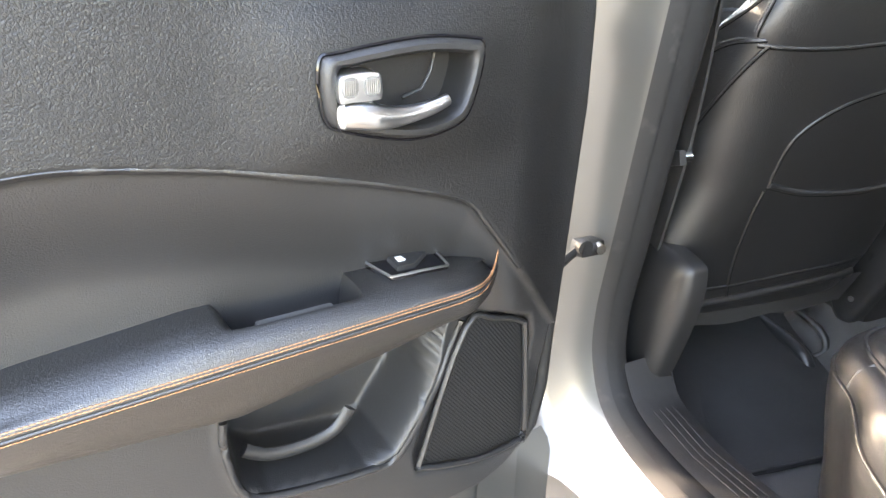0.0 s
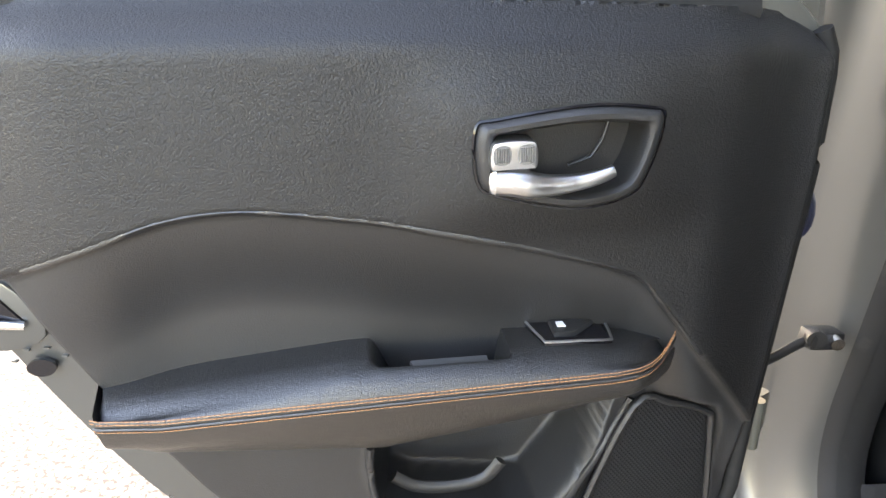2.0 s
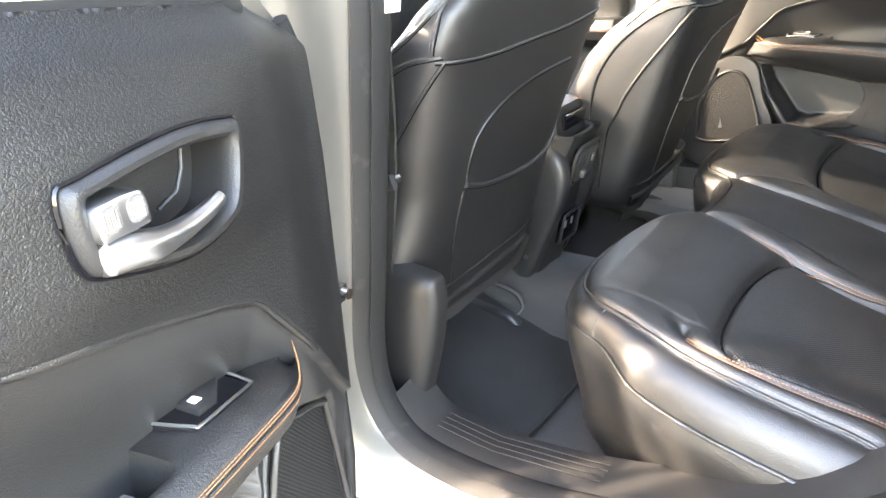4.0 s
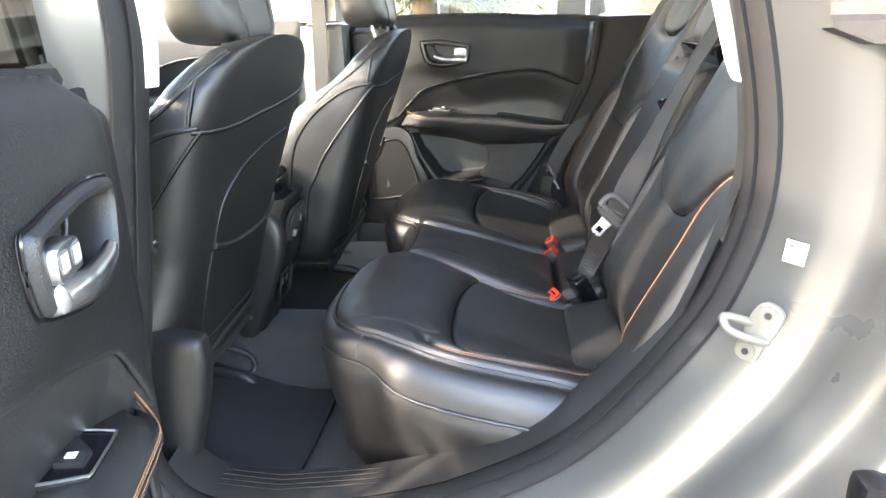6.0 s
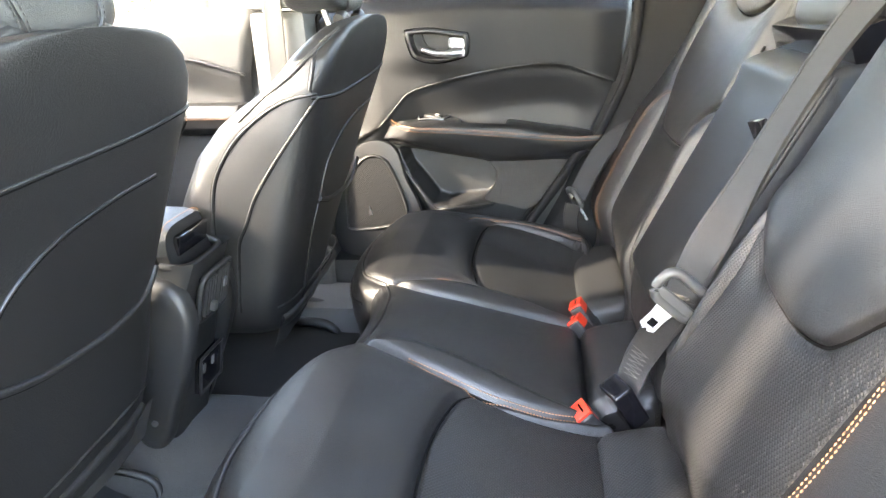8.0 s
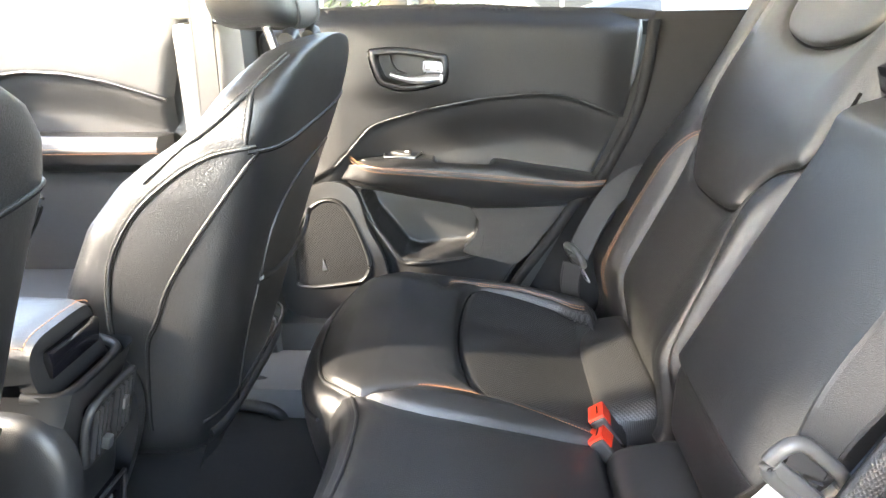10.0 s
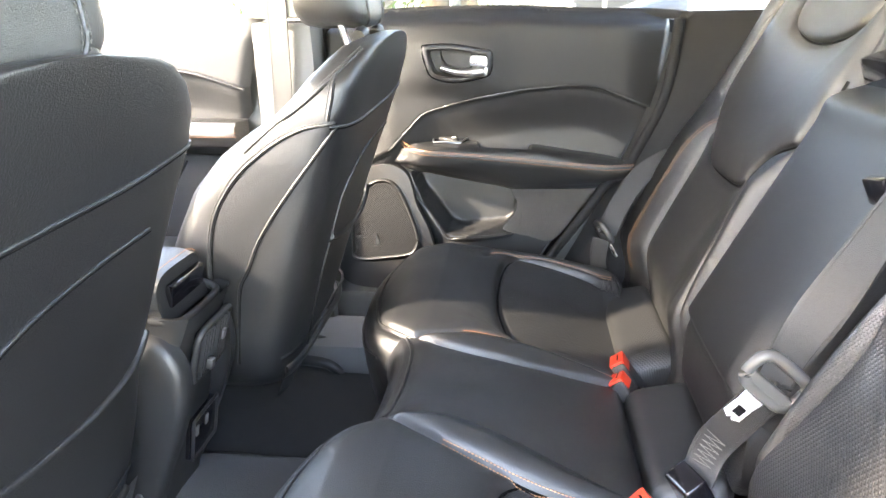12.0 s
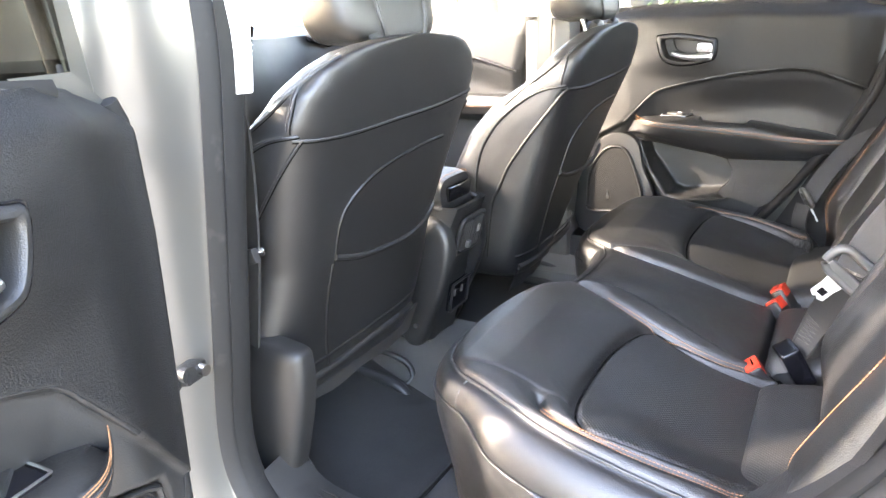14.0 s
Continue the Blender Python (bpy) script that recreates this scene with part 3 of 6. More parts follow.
    for k, h in steps:
        verts += [f(*grow(p, k), base + h) for p in ring]
    faces = [(j * m + i, j * m + (i + 1) % m, (j + 1) * m + (i + 1) % m, (j + 1) * m + i) for j in range(len(steps) - 1) for i in range(m)]
    faces.append(tuple((len(steps) - 1) * m + i for i in range(m)))
    bez = part("handle_bezel", raw(verts, faces, 50), PLASTIC, door, "matt black bezel round the inner handle")
    two_tone_mask(bez, BOWL, lambda x, y, z: np.arange(len(x)) >= 4 * m)
    part("bezel_line", tube([f(*grow(p, 0.0065), base - 0.002) for p in ring], 0.0016, 5, True), GLOSS_BLACK, bez)
    lever = [(-0.990, 1.1165, 0.006), (-0.975, 1.1160, 0.009), (-0.958, 1.1135, 0.010), (-0.940, 1.1120, 0.009), (-0.918, 1.1130, 0.009), (-0.898, 1.1165, 0.010), (-0.884, 1.1205, 0.010), (-0.8815, 1.1212, 0.010)]
    girth = [(0.0, 0.0105), (0.25, 0.0110), (0.42, 0.0088), (0.6, 0.0068), (0.9, 0.0050), (0.97, 0.0046), (1.0, 0.0026)]
    part("lever", tube([f(a, b, base + c - 0.002) for a, b, c in curve([(-0.992 + (q + 0.992) * 0.87, h, k) for q, h, k in lever], 8)], lambda t: table(girth, t), 14), SATIN, bez, "satin silver door lever")
    shrink = lambda pts: [(-0.9955 + (q + 0.9955) * 0.80, h) for q, h in pts]
    root = fine(shrink([(-0.9955, 1.108), (-0.996, 1.1255), (-0.975, 1.1262), (-0.957, 1.1258), (-0.953, 1.116), (-0.960, 1.1065), (-0.978, 1.1045)]), 4, True)
    part("lever_root", prism(root, 0.022, lambda a, b, c: f(a, b, base + 0.0075 + c), 0.005), SATIN, bez, "satin silver lever root")
    knob = fine(shrink([(-0.9955, 1.1285), (-0.995, 1.146), (-0.984, 1.1500), (-0.960, 1.1500), (-0.951, 1.1465), (-0.950, 1.1300), (-0.958, 1.1275), (-0.980, 1.1275)]), 4, True)
    lock = part("lock_knob", prism(knob, 0.024, lambda a, b, c: f(a, b, base + 0.012 + c), 0.003), SATIN, bez, "satin silver lock knob")
    for a0 in (-0.9930, -0.9740):
        part("ribbed_inlay", prism(fine([(a0, 1.1330), (a0, 1.1455), (a0 + 0.0115, 1.1460), (a0 + 0.0115, 1.1335)], 3, True), 0.002, lambda a, b, c: f(a, b, base + 0.0124 + c), 0), SILL_GREY, lock, "grey ribbed inlay")
        for i in range(6):
            a = a0 + 0.0012 + 0.0018 * i
            part("rib", tube([f(a, 1.1340, base + 0.0126), f(a, 1.1450, base + 0.0126)], 0.0007, 5), SATIN, lock)
    part("divider", tube([f(a, b, base - 0.02) for a, b in ((-0.892, 1.158), (-0.897, 1.140), (-0.906, 1.126), (-0.925, 1.120))], 0.0018, 6), PLASTIC, bez)

    # loudspeaker
    if mirrored:
        outer_ring = curve([(0.796, 0.66, 0), (0.790, 0.73, 0), (0.768, 0.835, 0), (0.723, 0.905, 0), (0.663, 0.930, 0), (0.607, 0.905, 0), (0.583, 0.822, 0), (0.553, 0.754, 0), (0.545, 0.67, 0), (0.60, 0.612, 0), (0.70, 0.598, 0), (0.774, 0.612, 0)], 5, True)
        inner_ring = curve([(0.752, 0.72, 0), (0.745, 0.808, 0), (0.706, 0.874, 0), (0.659, 0.888, 0), (0.623, 0.856, 0), (0.586, 0.750, 0), (0.596, 0.705, 0), (0.632, 0.692, 0), (0.742, 0.682, 0)], 5, True)
        at = lambda a, b, c: Vector((0.725 - c, a, b))
        housing = part("speaker_housing", prism([(p.x, p.y) for p in outer_ring], 0.02, at, 0.006), PLASTIC, door, "raised loudspeaker housing")
        part("speaker_grille", prism([(p.x, p.y) for p in inner_ring], 0.006, lambda a, b, c: at(a, b, c + 0.004), 0.001), GRILLE, housing, "perforated black loudspeaker grille")
        part("speaker_rim", tube([at(p.x, p.y, 0.003) for p in inner_ring], 0.005, 6, True), PLASTIC, housing)
        part("pocket_panel", prism(fine([(0.349, 0.872), (0.24, 0.880), (0.138, 0.885), (0.19, 0.81), (0.248, 0.735), (0.31, 0.745), (0.372, 0.762), (0.345, 0.80), (0.338, 0.835)], 3, True), 0.02, lambda a, b, c: Vector((0.736 - c, a, b)), 0.004), CARPET, door, "grey felt panel behind the door pocket")
        part("speaker_badge", prism([(0.694, 0.722), (0.682, 0.724), (0.690, 0.752)], 0.001, lambda a, b, c: at(a, b, c + 0.006), 0), SATIN, housing, "small silver badge")
    else:
        sring = curve([(a, b, 0) for a, b in SPEAKER], 4, True)
        sc = (sum(p.x for p in sring) / len(sring), sum(p.y for p in sring) / len(sring))
        part("speaker_grille", prism([(sc[0] + (p.x - sc[0]) * 0.97, sc[1] + (p.y - sc[1]) * 0.97) for p in sring], 0.004, lambda a, b, c: f(a, b, -0.046 - 0.010 * smooth(-0.84, -0.69, a) + c)), GRILLE, door, "perforated black loudspeaker grille")
        part("speaker_rim", tube([f(p.x, p.y, -0.042 - 0.010 * smooth(-0.84, -0.69, p.x)) for p in sring], 0.004, 6, True), PLASTIC, door)
    # pocket lip
    part("pocket_lip", tube([on(a, b, 0.001) for a, b, _ in curve([(-1.106, 0.83, 0), (-1.108, 0.80, 0), (-1.10, 0.745, 0), (-1.07, 0.72, 0), (-0.96, 0.70, 0), (-0.918, 0.705, 0), (-0.85, 0.81, 0), (-0.83, 0.85, 0)], 6)], 0.0045, 6), PLASTIC, door)
    if not mirrored:
        part("bottle_ring", tube([f(a, z, -0.070) for a, z, _ in curve([(-1.085, 0.765, 0), (-1.06, 0.748, 0), (-1.02, 0.742, 0), (-0.985, 0.748, 0), (-0.965, 0.770, 0)], 6)], 0.005, 8, flat=1.6), PLASTIC, door, "bottle rest in the door pocket")

    # metal shell behind the lining
    def shell(u, v):
        z = 0.45 + (1.245 - 0.45) * v
        a, b = table(REAR_EDGE, max(z, 0.58)) - 0.055, table(FRONT_EDGE, max(z, 0.62)) + 0.012
        if z < 0.58:
            a += (0.58 - z) * 0.55
        k = [(a + 0.07, -0.062), (a, -0.070), (a - 0.012, -0.085), (a - 0.012, -0.15), (a + 0.01, -0.165), (b - 0.01, -0.165), (b + 0.004, -0.15), (b + 0.004, -0.085), (b - 0.006, -0.072), (b - 0.08, -0.064)]
        s, d = k[min(int(round(u * 9)), 9)]
        return f(s, z, d)

    part("shell", surf(shell, 9, 30, caps=False, sharp=35), SILVER_PAINT, door, "silver painted door shell")
    part("shell_bottom", prism([(-1.21, -0.07), (-0.72, -0.07), (-0.71, -0.16), (-1.22, -0.16)], 0.005, lambda a, b, c: f(a, 0.452 + c, b)), SILVER_PAINT, door)
    part("shell_face", surf(lambda u, v: f(table(REAR_EDGE, max(0.58, 0.46 + 0.16 * v)) + 0.0 + (0.5) * u, 0.455 + 0.16 * v, -0.075), 8, 6), SILVER_PAINT, door)
    # window: seal, glass, upright frame
    part("window_seal", tube([f(s, table(TOP_Z, s) - 0.004, -0.056) for s in np.linspace(-1.43, -0.75, 20)], 0.008, 6, flat=1.4), RUBBER, door, "black window seal")
    gl = part("glass", surf(lambda u, v: f(-1.45 + 0.745 * u + 0.05 * v * (1 - u), 1.22 + 0.36 * v, -0.075 - 0.05 * v * v), 4, 4), PRIVACY if mirrored else DARK_GLASS, door, "dark tinted window pane")
    part("window_post", along([(s, z, 0) for s, z in ((-0.676, 1.02), (-0.680, 1.20), (-0.684, 1.35), (-0.69, 1.60))], lambda q, k: [f(q.x - 0.03, q.y, -0.085 - 0.03 * k), f(q.x - 0.015, q.y, -0.075 - 0.03 * k), f(q.x + 0.012, q.y, -0.078 - 0.03 * k), f(q.x + 0.03, q.y, -0.095 - 0.03 * k), f(q.x + 0.035, q.y, -0.15 - 0.03 * k)]), SILVER_PAINT, door, "silver window frame post")
    part("post_seal", tube([f(-0.716, z, -0.078 - 0.05 * (z - 1.22) / 0.38) for z in np.linspace(1.21, 1.6, 8)], 0.007, 6), RUBBER, door, "black run channel seal")
    if mirrored:
        part("edge_seal", tube([f(table(REAR_EDGE, z) + rear_shift - 0.010, z, -0.012) for z in np.linspace(0.60, 1.25, 30)], 0.012, 8), BLACK_TRIM, door, "black rubber edge seal")
    part("front_seal", tube([f(table(FRONT_EDGE, z) + 0.001, z, -0.066) for z in np.linspace(0.62, 1.215, 30)], 0.009, 8), RUBBER, door, "black door edge seal")
    return door


def hinge_side(door):
    f = Frame(False)
    for z in (1.12, 0.73):
        hg = part("hinge", block((0.075, 0.022, 0.06), Matrix.Translation((-0.845, 0.79, z)) @ pose(0, 0, 0, 0, 0, 40), 0.006), STRIKER, door, "cream painted steel hinge")
        part("hinge_pin", tube([(-0.835, 0.775, z - 0.036), (-0.835, 0.775, z + 0.036)], 0.008, 10), STRIKER, hg)
    boot = [Vector((-0.872, 0.752, 1.006)), Vector((-0.85, 0.768, 1.008)), Vector((-0.832, 0.780, 1.009)), Vector((-0.818, 0.792, 1.010))]
    part("cable_boot", tube(curve(boot, 8), lambda t: 0.012 + 0.0010 * math.sin(t * 38), 14, flat=2.4), BOOT, door, "dark blue rubber cable boot")
    part("loom", tube(curve([(-0.86, 0.80, 0.975), (-0.845, 0.80, 0.94), (-0.85, 0.80, 0.88), (-0.852, 0.80, 0.80)], 6), 0.010, 8), STRIKER, door, "cream painted inner flange")
    # latch and plug hole in the rear edge
    lm = lambda a, b, c: f(a, b, -0.060 + c)
    part("latch_plate", prism([(p.x, p.y) for p in curve([(-1.455, 1.035, 0), (-1.41, 1.03, 0), (-1.385, 0.985, 0), (-1.405, 0.965, 0), (-1.46, 0.972, 0)], 3, True)], 0.012, lambda a, b, c: lm(a, b, c), 0.003), SILVER_PAINT, door, "silver latch plate")
    part("latch_mouth", prism([(-1.437, 1.020), (-1.415, 1.015), (-1.400, 0.992), (-1.438, 0.990)], 0.006, lambda a, b, c: lm(a, b, c + 0.003), 0.002), GLOSS_BLACK, door, "dark latch mouth")
    part("latch_claw", tube([lm(-1.440, 0.998, 0.004), lm(-1.420, 0.995, 0.008), lm(-1.400, 0.990, 0.004)], 0.0042, 8), CHROME, door)
    part("drain_hole", prism([(-1.398 + 0.013 * math.cos(a), 0.944 + 0.009 * math.sin(a)) for a in np.linspace(0, math.tau, 17)[:-1]], 0.004, lambda a, b, c: lm(a, b, c + 0.0015), 0), GLOSS_BLACK, door, "dark round lock hole")
    for i in range(4):
        a = math.pi * (0.15 + 0.24 * i)
        part("embossed_mark", block((0.006, 0.004, 0.002), Matrix.Translation(lm(-1.396 + 0.024 * math.cos(a), 0.946 + 0.020 * math.sin(a), 0.001)), 0.001), SILVER_PAINT, door)


QX = [(-0.50, -0.905), (-0.20, -0.868), (-0.10, -0.786), (-0.055, -0.760)]
setting("quarter_window_trim", along([(table(QX, y), y, 0) for y in np.linspace(-0.056, -0.50, 14)], lambda q, k: [(q.x + 0.03, q.y, 1.238 + 0.016 * (1 - smooth(0, 0.06, k))), (q.x - 0.006, q.y, 1.240 + 0.016 * (1 - smooth(0, 0.06, k))), (q.x - 0.008, q.y, 1.262), (q.x + 0.004, q.y, 1.268), (q.x + 0.004, q.y, 1.55)]), PLASTIC, "dark quarter window trim", "window trim")
setting("arch_clip", slab(-0.90, -0.86, -0.16, -0.105, 0.70, 0.80, 0.015), GLOSS_BLACK, "black plastic wheel arch clip", "wheel arch")
left_door = rear_door(False)
hinge_side(left_door)
right_door = rear_door(True)


# ---- front seats ----
def rear_line(z):
    return 0.648 + 0.33 * (1.251 - z)


SEAT_W = [(0.66, 0.185), (0.69, 0.203), (0.74, 0.214), (0.90, 0.232), (1.08, 0.243), (1.15, 0.243), (1.19, 0.230), (1.22, 0.200), (1.24, 0.160), (1.25, 0.115), (1.256, 0.04)]
SEAT_T = [(0.66, 0.265), (0.90, 0.265), (0.95, 0.258), (1.025, 0.240), (1.08, 0.205), (1.11, 0.172), (1.14, 0.130), (1.17, 0.105), (1.20, 0.088), (1.24, 0.06), (1.256, 0.03)]


def super_point(a, n):
    c, s = math.cos(a), math.sin(a)
    return math.copysign(abs(c) ** (2 / n), c), math.copysign(abs(s) ** (2 / n), s)


def seat_rear(x, z):
    """The rear face of a front seat's back, x from its middle."""
    w, t = table(SEAT_W, z), table(SEAT_T, z) / 2
    k = min(0.999, abs(x) / w)
    return rear_line(z) + t - t * (1 - k**5.0) ** (1 / 5.0)


def front_seat(m, label, outer, drop, lean_in):
    """lean_in: how far the outboard flank draws in towards the foot of the backrest, height and share of the width."""
    seat = thing("front_seat", label, "car seat", "front seats")

    def back(u, v):
        z = 0.66 + (1.256 - 0.66) * (1 - (1 - v) ** 1.35)
        w, t = table(SEAT_W, z), table(SEAT_T, z) / 2
        c, s = super_point(math.tau * u, 5.0)
        return Vector((w * c * (table(lean_in, z) if c > 0 else 1.0), rear_line(z) + t + t * s, z))

    b = part("backrest", surf(back, 72, 70, ring=True, caps=True, sharp=60), LEATHER, seat, "smooth black leather backrest")

    def line(points, n=10):
        return [Vector((p.x, seat_rear(p.x, p.y) - 0.0008, p.y)) for p in curve([(x, z, 0) for x, z in points], n)]

    # A near-black tube beside a seam, painting in the shade of its fold.
    def shade_line(points, shift):
        part("shade_line", tube([p + Vector(shift) for p in points], 0.0012, 5), SEAM_SHADE, b)

    top_seam = [(-0.237, 1.132), (-0.20, 1.129), (-0.13, 1.128), (-0.05, 1.132), (0.08, 1.138), (0.17, 1.147), (0.237, 1.153)]
    part("seam", tube(line(top_seam), 0.0021, 6), LEATHER_SMOOTH, b, "stitched seam across the backrest")
    shade_line(line(top_seam), (0, 0.0004, -0.0030))
    shade_line(line([(0.14, 1.079), (0.06, 1.074), (-0.03, 1.060), (-0.09, 1.036), (-0.125, 1.0), (-0.128, 0.95), (-0.125, 0.926)]), (0.0022, 0.0004, -0.0028))
    shade_line(line([(-0.125, 0.926), (-0.05, 0.905), (0.06, 0.895), (0.13, 0.902), (0.17, 0.918), (0.19, 0.936)]), (0, 0.001, -0.0055))
    shade_line(line([(-0.128, 0.915), (-0.126, 0.85), (-0.11, 0.76), (-0.088, 0.695)]), (0.003, 0.0004, 0))
    shade_line(line([(-0.19, 0.722), (-0.08, 0.724), (0.05, 0.730), (0.20, 0.736)]), (0, 0.0004, -0.003))
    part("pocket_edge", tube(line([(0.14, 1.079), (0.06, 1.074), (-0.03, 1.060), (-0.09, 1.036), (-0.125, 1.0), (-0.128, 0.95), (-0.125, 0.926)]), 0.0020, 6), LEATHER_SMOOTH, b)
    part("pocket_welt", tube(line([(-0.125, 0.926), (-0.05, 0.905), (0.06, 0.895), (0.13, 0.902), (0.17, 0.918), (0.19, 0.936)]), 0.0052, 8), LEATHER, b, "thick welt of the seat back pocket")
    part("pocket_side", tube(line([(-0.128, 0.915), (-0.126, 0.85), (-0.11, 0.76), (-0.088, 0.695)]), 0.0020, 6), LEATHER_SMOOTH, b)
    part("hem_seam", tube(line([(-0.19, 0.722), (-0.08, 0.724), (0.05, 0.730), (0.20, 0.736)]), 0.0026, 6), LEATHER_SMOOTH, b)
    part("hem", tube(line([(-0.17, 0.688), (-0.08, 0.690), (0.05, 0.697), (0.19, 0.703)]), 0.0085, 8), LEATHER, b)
    shade_line(line([(-0.17, 0.688), (-0.08, 0.690), (0.05, 0.697), (0.19, 0.703)]), (0, 0.001, 0.009))
    # side panel seams round the bolsters
    def on_side(sx, y, z, out=0.0006):
        w, t = table(SEAT_W, z), table(SEAT_T, z) / 2
        s = max(-0.9995, min(0.9995, (y - rear_line(z) - t) / t))
        return Vector((sx * (w * (1 - abs(s) ** 5) ** 0.2 + out), y - 0.0006, z))

    def side_line(sx, pts):
        return [on_side(sx, p.x, p.y) for p in curve([(y, z, 0) for y, z in pts], 10)]

    SHOULDER = [(0.704, 1.138), (0.753, 1.129), (0.80, 1.106), (0.857, 1.062), (0.90, 1.005), (0.92, 0.95), (0.93, 0.88), (0.935, 0.80)]
    FLANK = [(0.703, 1.132), (0.744, 1.081), (0.80, 1.012), (0.841, 0.954), (0.867, 0.902), (0.885, 0.870), (0.90, 0.80), (0.915, 0.72)]
    NECK = [(0.672, 1.236), (0.703, 1.204), (0.751, 1.163), (0.792, 1.136), (0.845, 1.095)]
    YOKE = [(0.703, 1.203), (0.706, 1.179), (0.713, 1.143)]
    for sx in (-1, 1):
        for pts, double in ((SHOULDER, True), (FLANK, False), (NECK, True), (YOKE, True)):
            ln = side_line(sx, pts)
            part("side_seam", tube(ln, 0.0021, 6), LEATHER_SMOOTH, b)
            shade_line(ln, (sx * -0.0005, -0.0026, -0.0020))
            if double:
                stitches([p + Vector((0, 0.004, 0.003)) for p in ln], b, GREY_THREAD, "pale seam stitching", step=0.0055, length=0.004, r=0.0009)
    # cloth skirt under the backrest
    left, wide = (-0.165, 0.40) if outer < 0 else (-0.175, 0.215)
    part("skirt", surf(lambda u, v: Vector((left + wide * u, rear_line(0.69) + 0.012 + 0.03 * v + 0.003 * math.sin(9 * u) * v, 0.690 - 0.080 * v + 0.004 * math.sin(14 * u) * v)), 30, 8), FABRIC, seat, "loose cloth skirt under the backrest")
    # headrest
    def head(u, v):
        a = math.pi * (v - 0.5)
        k = abs(math.cos(a)) ** 0.30
        c, s = super_point(math.tau * u, 3.6)
        z = math.copysign(abs(math.sin(a)) ** 0.45, math.sin(a))
        w = 0.136 - 0.010 * max(0, -z) + 0.004 * z
        return Vector((0.012 + w * k * c, 0.755 + (0.056 - 0.010 * z) * k * s + 0.012 * z, 1.355 - drop + 0.094 * z + 0.006 * abs(c) * (z < 0)))

    h = part("headrest", surf(head, 48, 36, ring=True, sharp=0), LEATHER_SMOOTH, seat, "padded black leather headrest")
    for x in (-0.062, 0.062):
        ln = [head(math.acos(math.copysign(abs(x / 0.128) ** 1.8, x)) / -math.tau, v) + Vector((0, -0.0006, 0)) for v in np.linspace(0.10, 0.90, 40)]
        part("seam", tube(ln, 0.0022, 5), LEATHER_SMOOTH, h)
        for dx in (-0.006, 0.006):
            stitches([p + Vector((dx, -0.0004, 0)) for p in ln], h, GREY_THREAD, "grey seam stitching")
        part("post", tube([(x + 0.01, 0.71, 1.20), (x + 0.012, 0.74, 1.29)], 0.006, 10), SATIN, h, "steel headrest post")
        part("post_sleeve", tube([(x - 0.008, 0.700, 1.250), (x + 0.004, 0.698, 1.256), (x + 0.016, 0.698, 1.256), (x + 0.028, 0.700, 1.250)], 0.011, 10), PLASTIC, seat, "dark plastic headrest sleeve")
    # cushion, side cover, rails
    part("cushion", block((0.44, 0.44, 0.13), Matrix.Translation((0, 1.20, 0.745)), 0.05, seg=4), LEATHER_SMOOTH, seat)
    part("cushion_pan", block((0.36, 0.40, 0.09), Matrix.Translation((0, 1.24, 0.63)), 0.03), PLASTIC, seat)
    if outer < 0:
        o = fine([(0.745, 0.790), (0.762, 0.812), (0.86, 0.816), (0.94, 0.79), (0.98, 0.68), (0.97, 0.52), (0.86, 0.50), (0.80, 0.56), (0.765, 0.66), (0.747, 0.74)], 5, True)
        rows = [(1.0, 0.0), (1.0, 0.022), (0.975, 0.030), (0.91, 0.036), (0.80, 0.040), (0.5, 0.042), (0.05, 0.042)]
        cy, cz = 0.865, 0.68
        verts = [(-0.212 - h, cy + (a - cy) * k, cz + (b - cz) * k) for k, h in rows for a, b in o]
        n = len(o)
        part("recliner_cover", raw(verts, [(j * n + i, j * n + (i + 1) % n, (j + 1) * n + (i + 1) % n, (j + 1) * n + i) for j in range(len(rows) - 1) for i in range(n)], 60), BOWL, seat, "rounded plastic recliner cover")
    for sx in (-1, 1):
        part("rail", tube(curve([(sx * 0.19, 1.3, 0.50), (sx * 0.19, 1.0, 0.50), (sx * 0.19, 0.90, 0.495), (sx * 0.19, 0.865, 0.475), (sx * 0.19, 0.86, 0.455)], 5), 0.014, 8), PLASTIC, seat, "seat rail end")
    part("anchor_bow", tube(curve([(0.215, 0.99, 0.555), (0.228, 0.93, 0.545), (0.235, 0.885, 0.525), (0.232, 0.872, 0.495), (0.215, 0.885, 0.478)], 6), 0.007, 8), PLASTIC, seat)
    seat.matrix_world = m
    return seat


SEAT_W[:4] = [(0.66, 0.225), (0.69, 0.240), (0.74, 0.246), (0.80, 0.243), (0.87, 0.230), (0.92, 0.225), (1.0, 0.236)]
driver = front_seat(pose(-0.380, 0, 0), "black leather front seat with a rear pocket, behind the steering wheel", -1, 0.022, [(0.6, 1.0), (1.3, 1.0)])
SEAT_W[:7] = [(0.66, 0.185), (0.69, 0.203), (0.74, 0.214), (0.90, 0.232)]
passenger = front_seat(pose(0.330, -0.105, -0.006), "black leather front seat beside the far door", 1, 0.0, [(0.66, 0.25), (0.75, 0.38), (0.87, 0.58), (1.0, 0.80), (1.12, 1.0)])

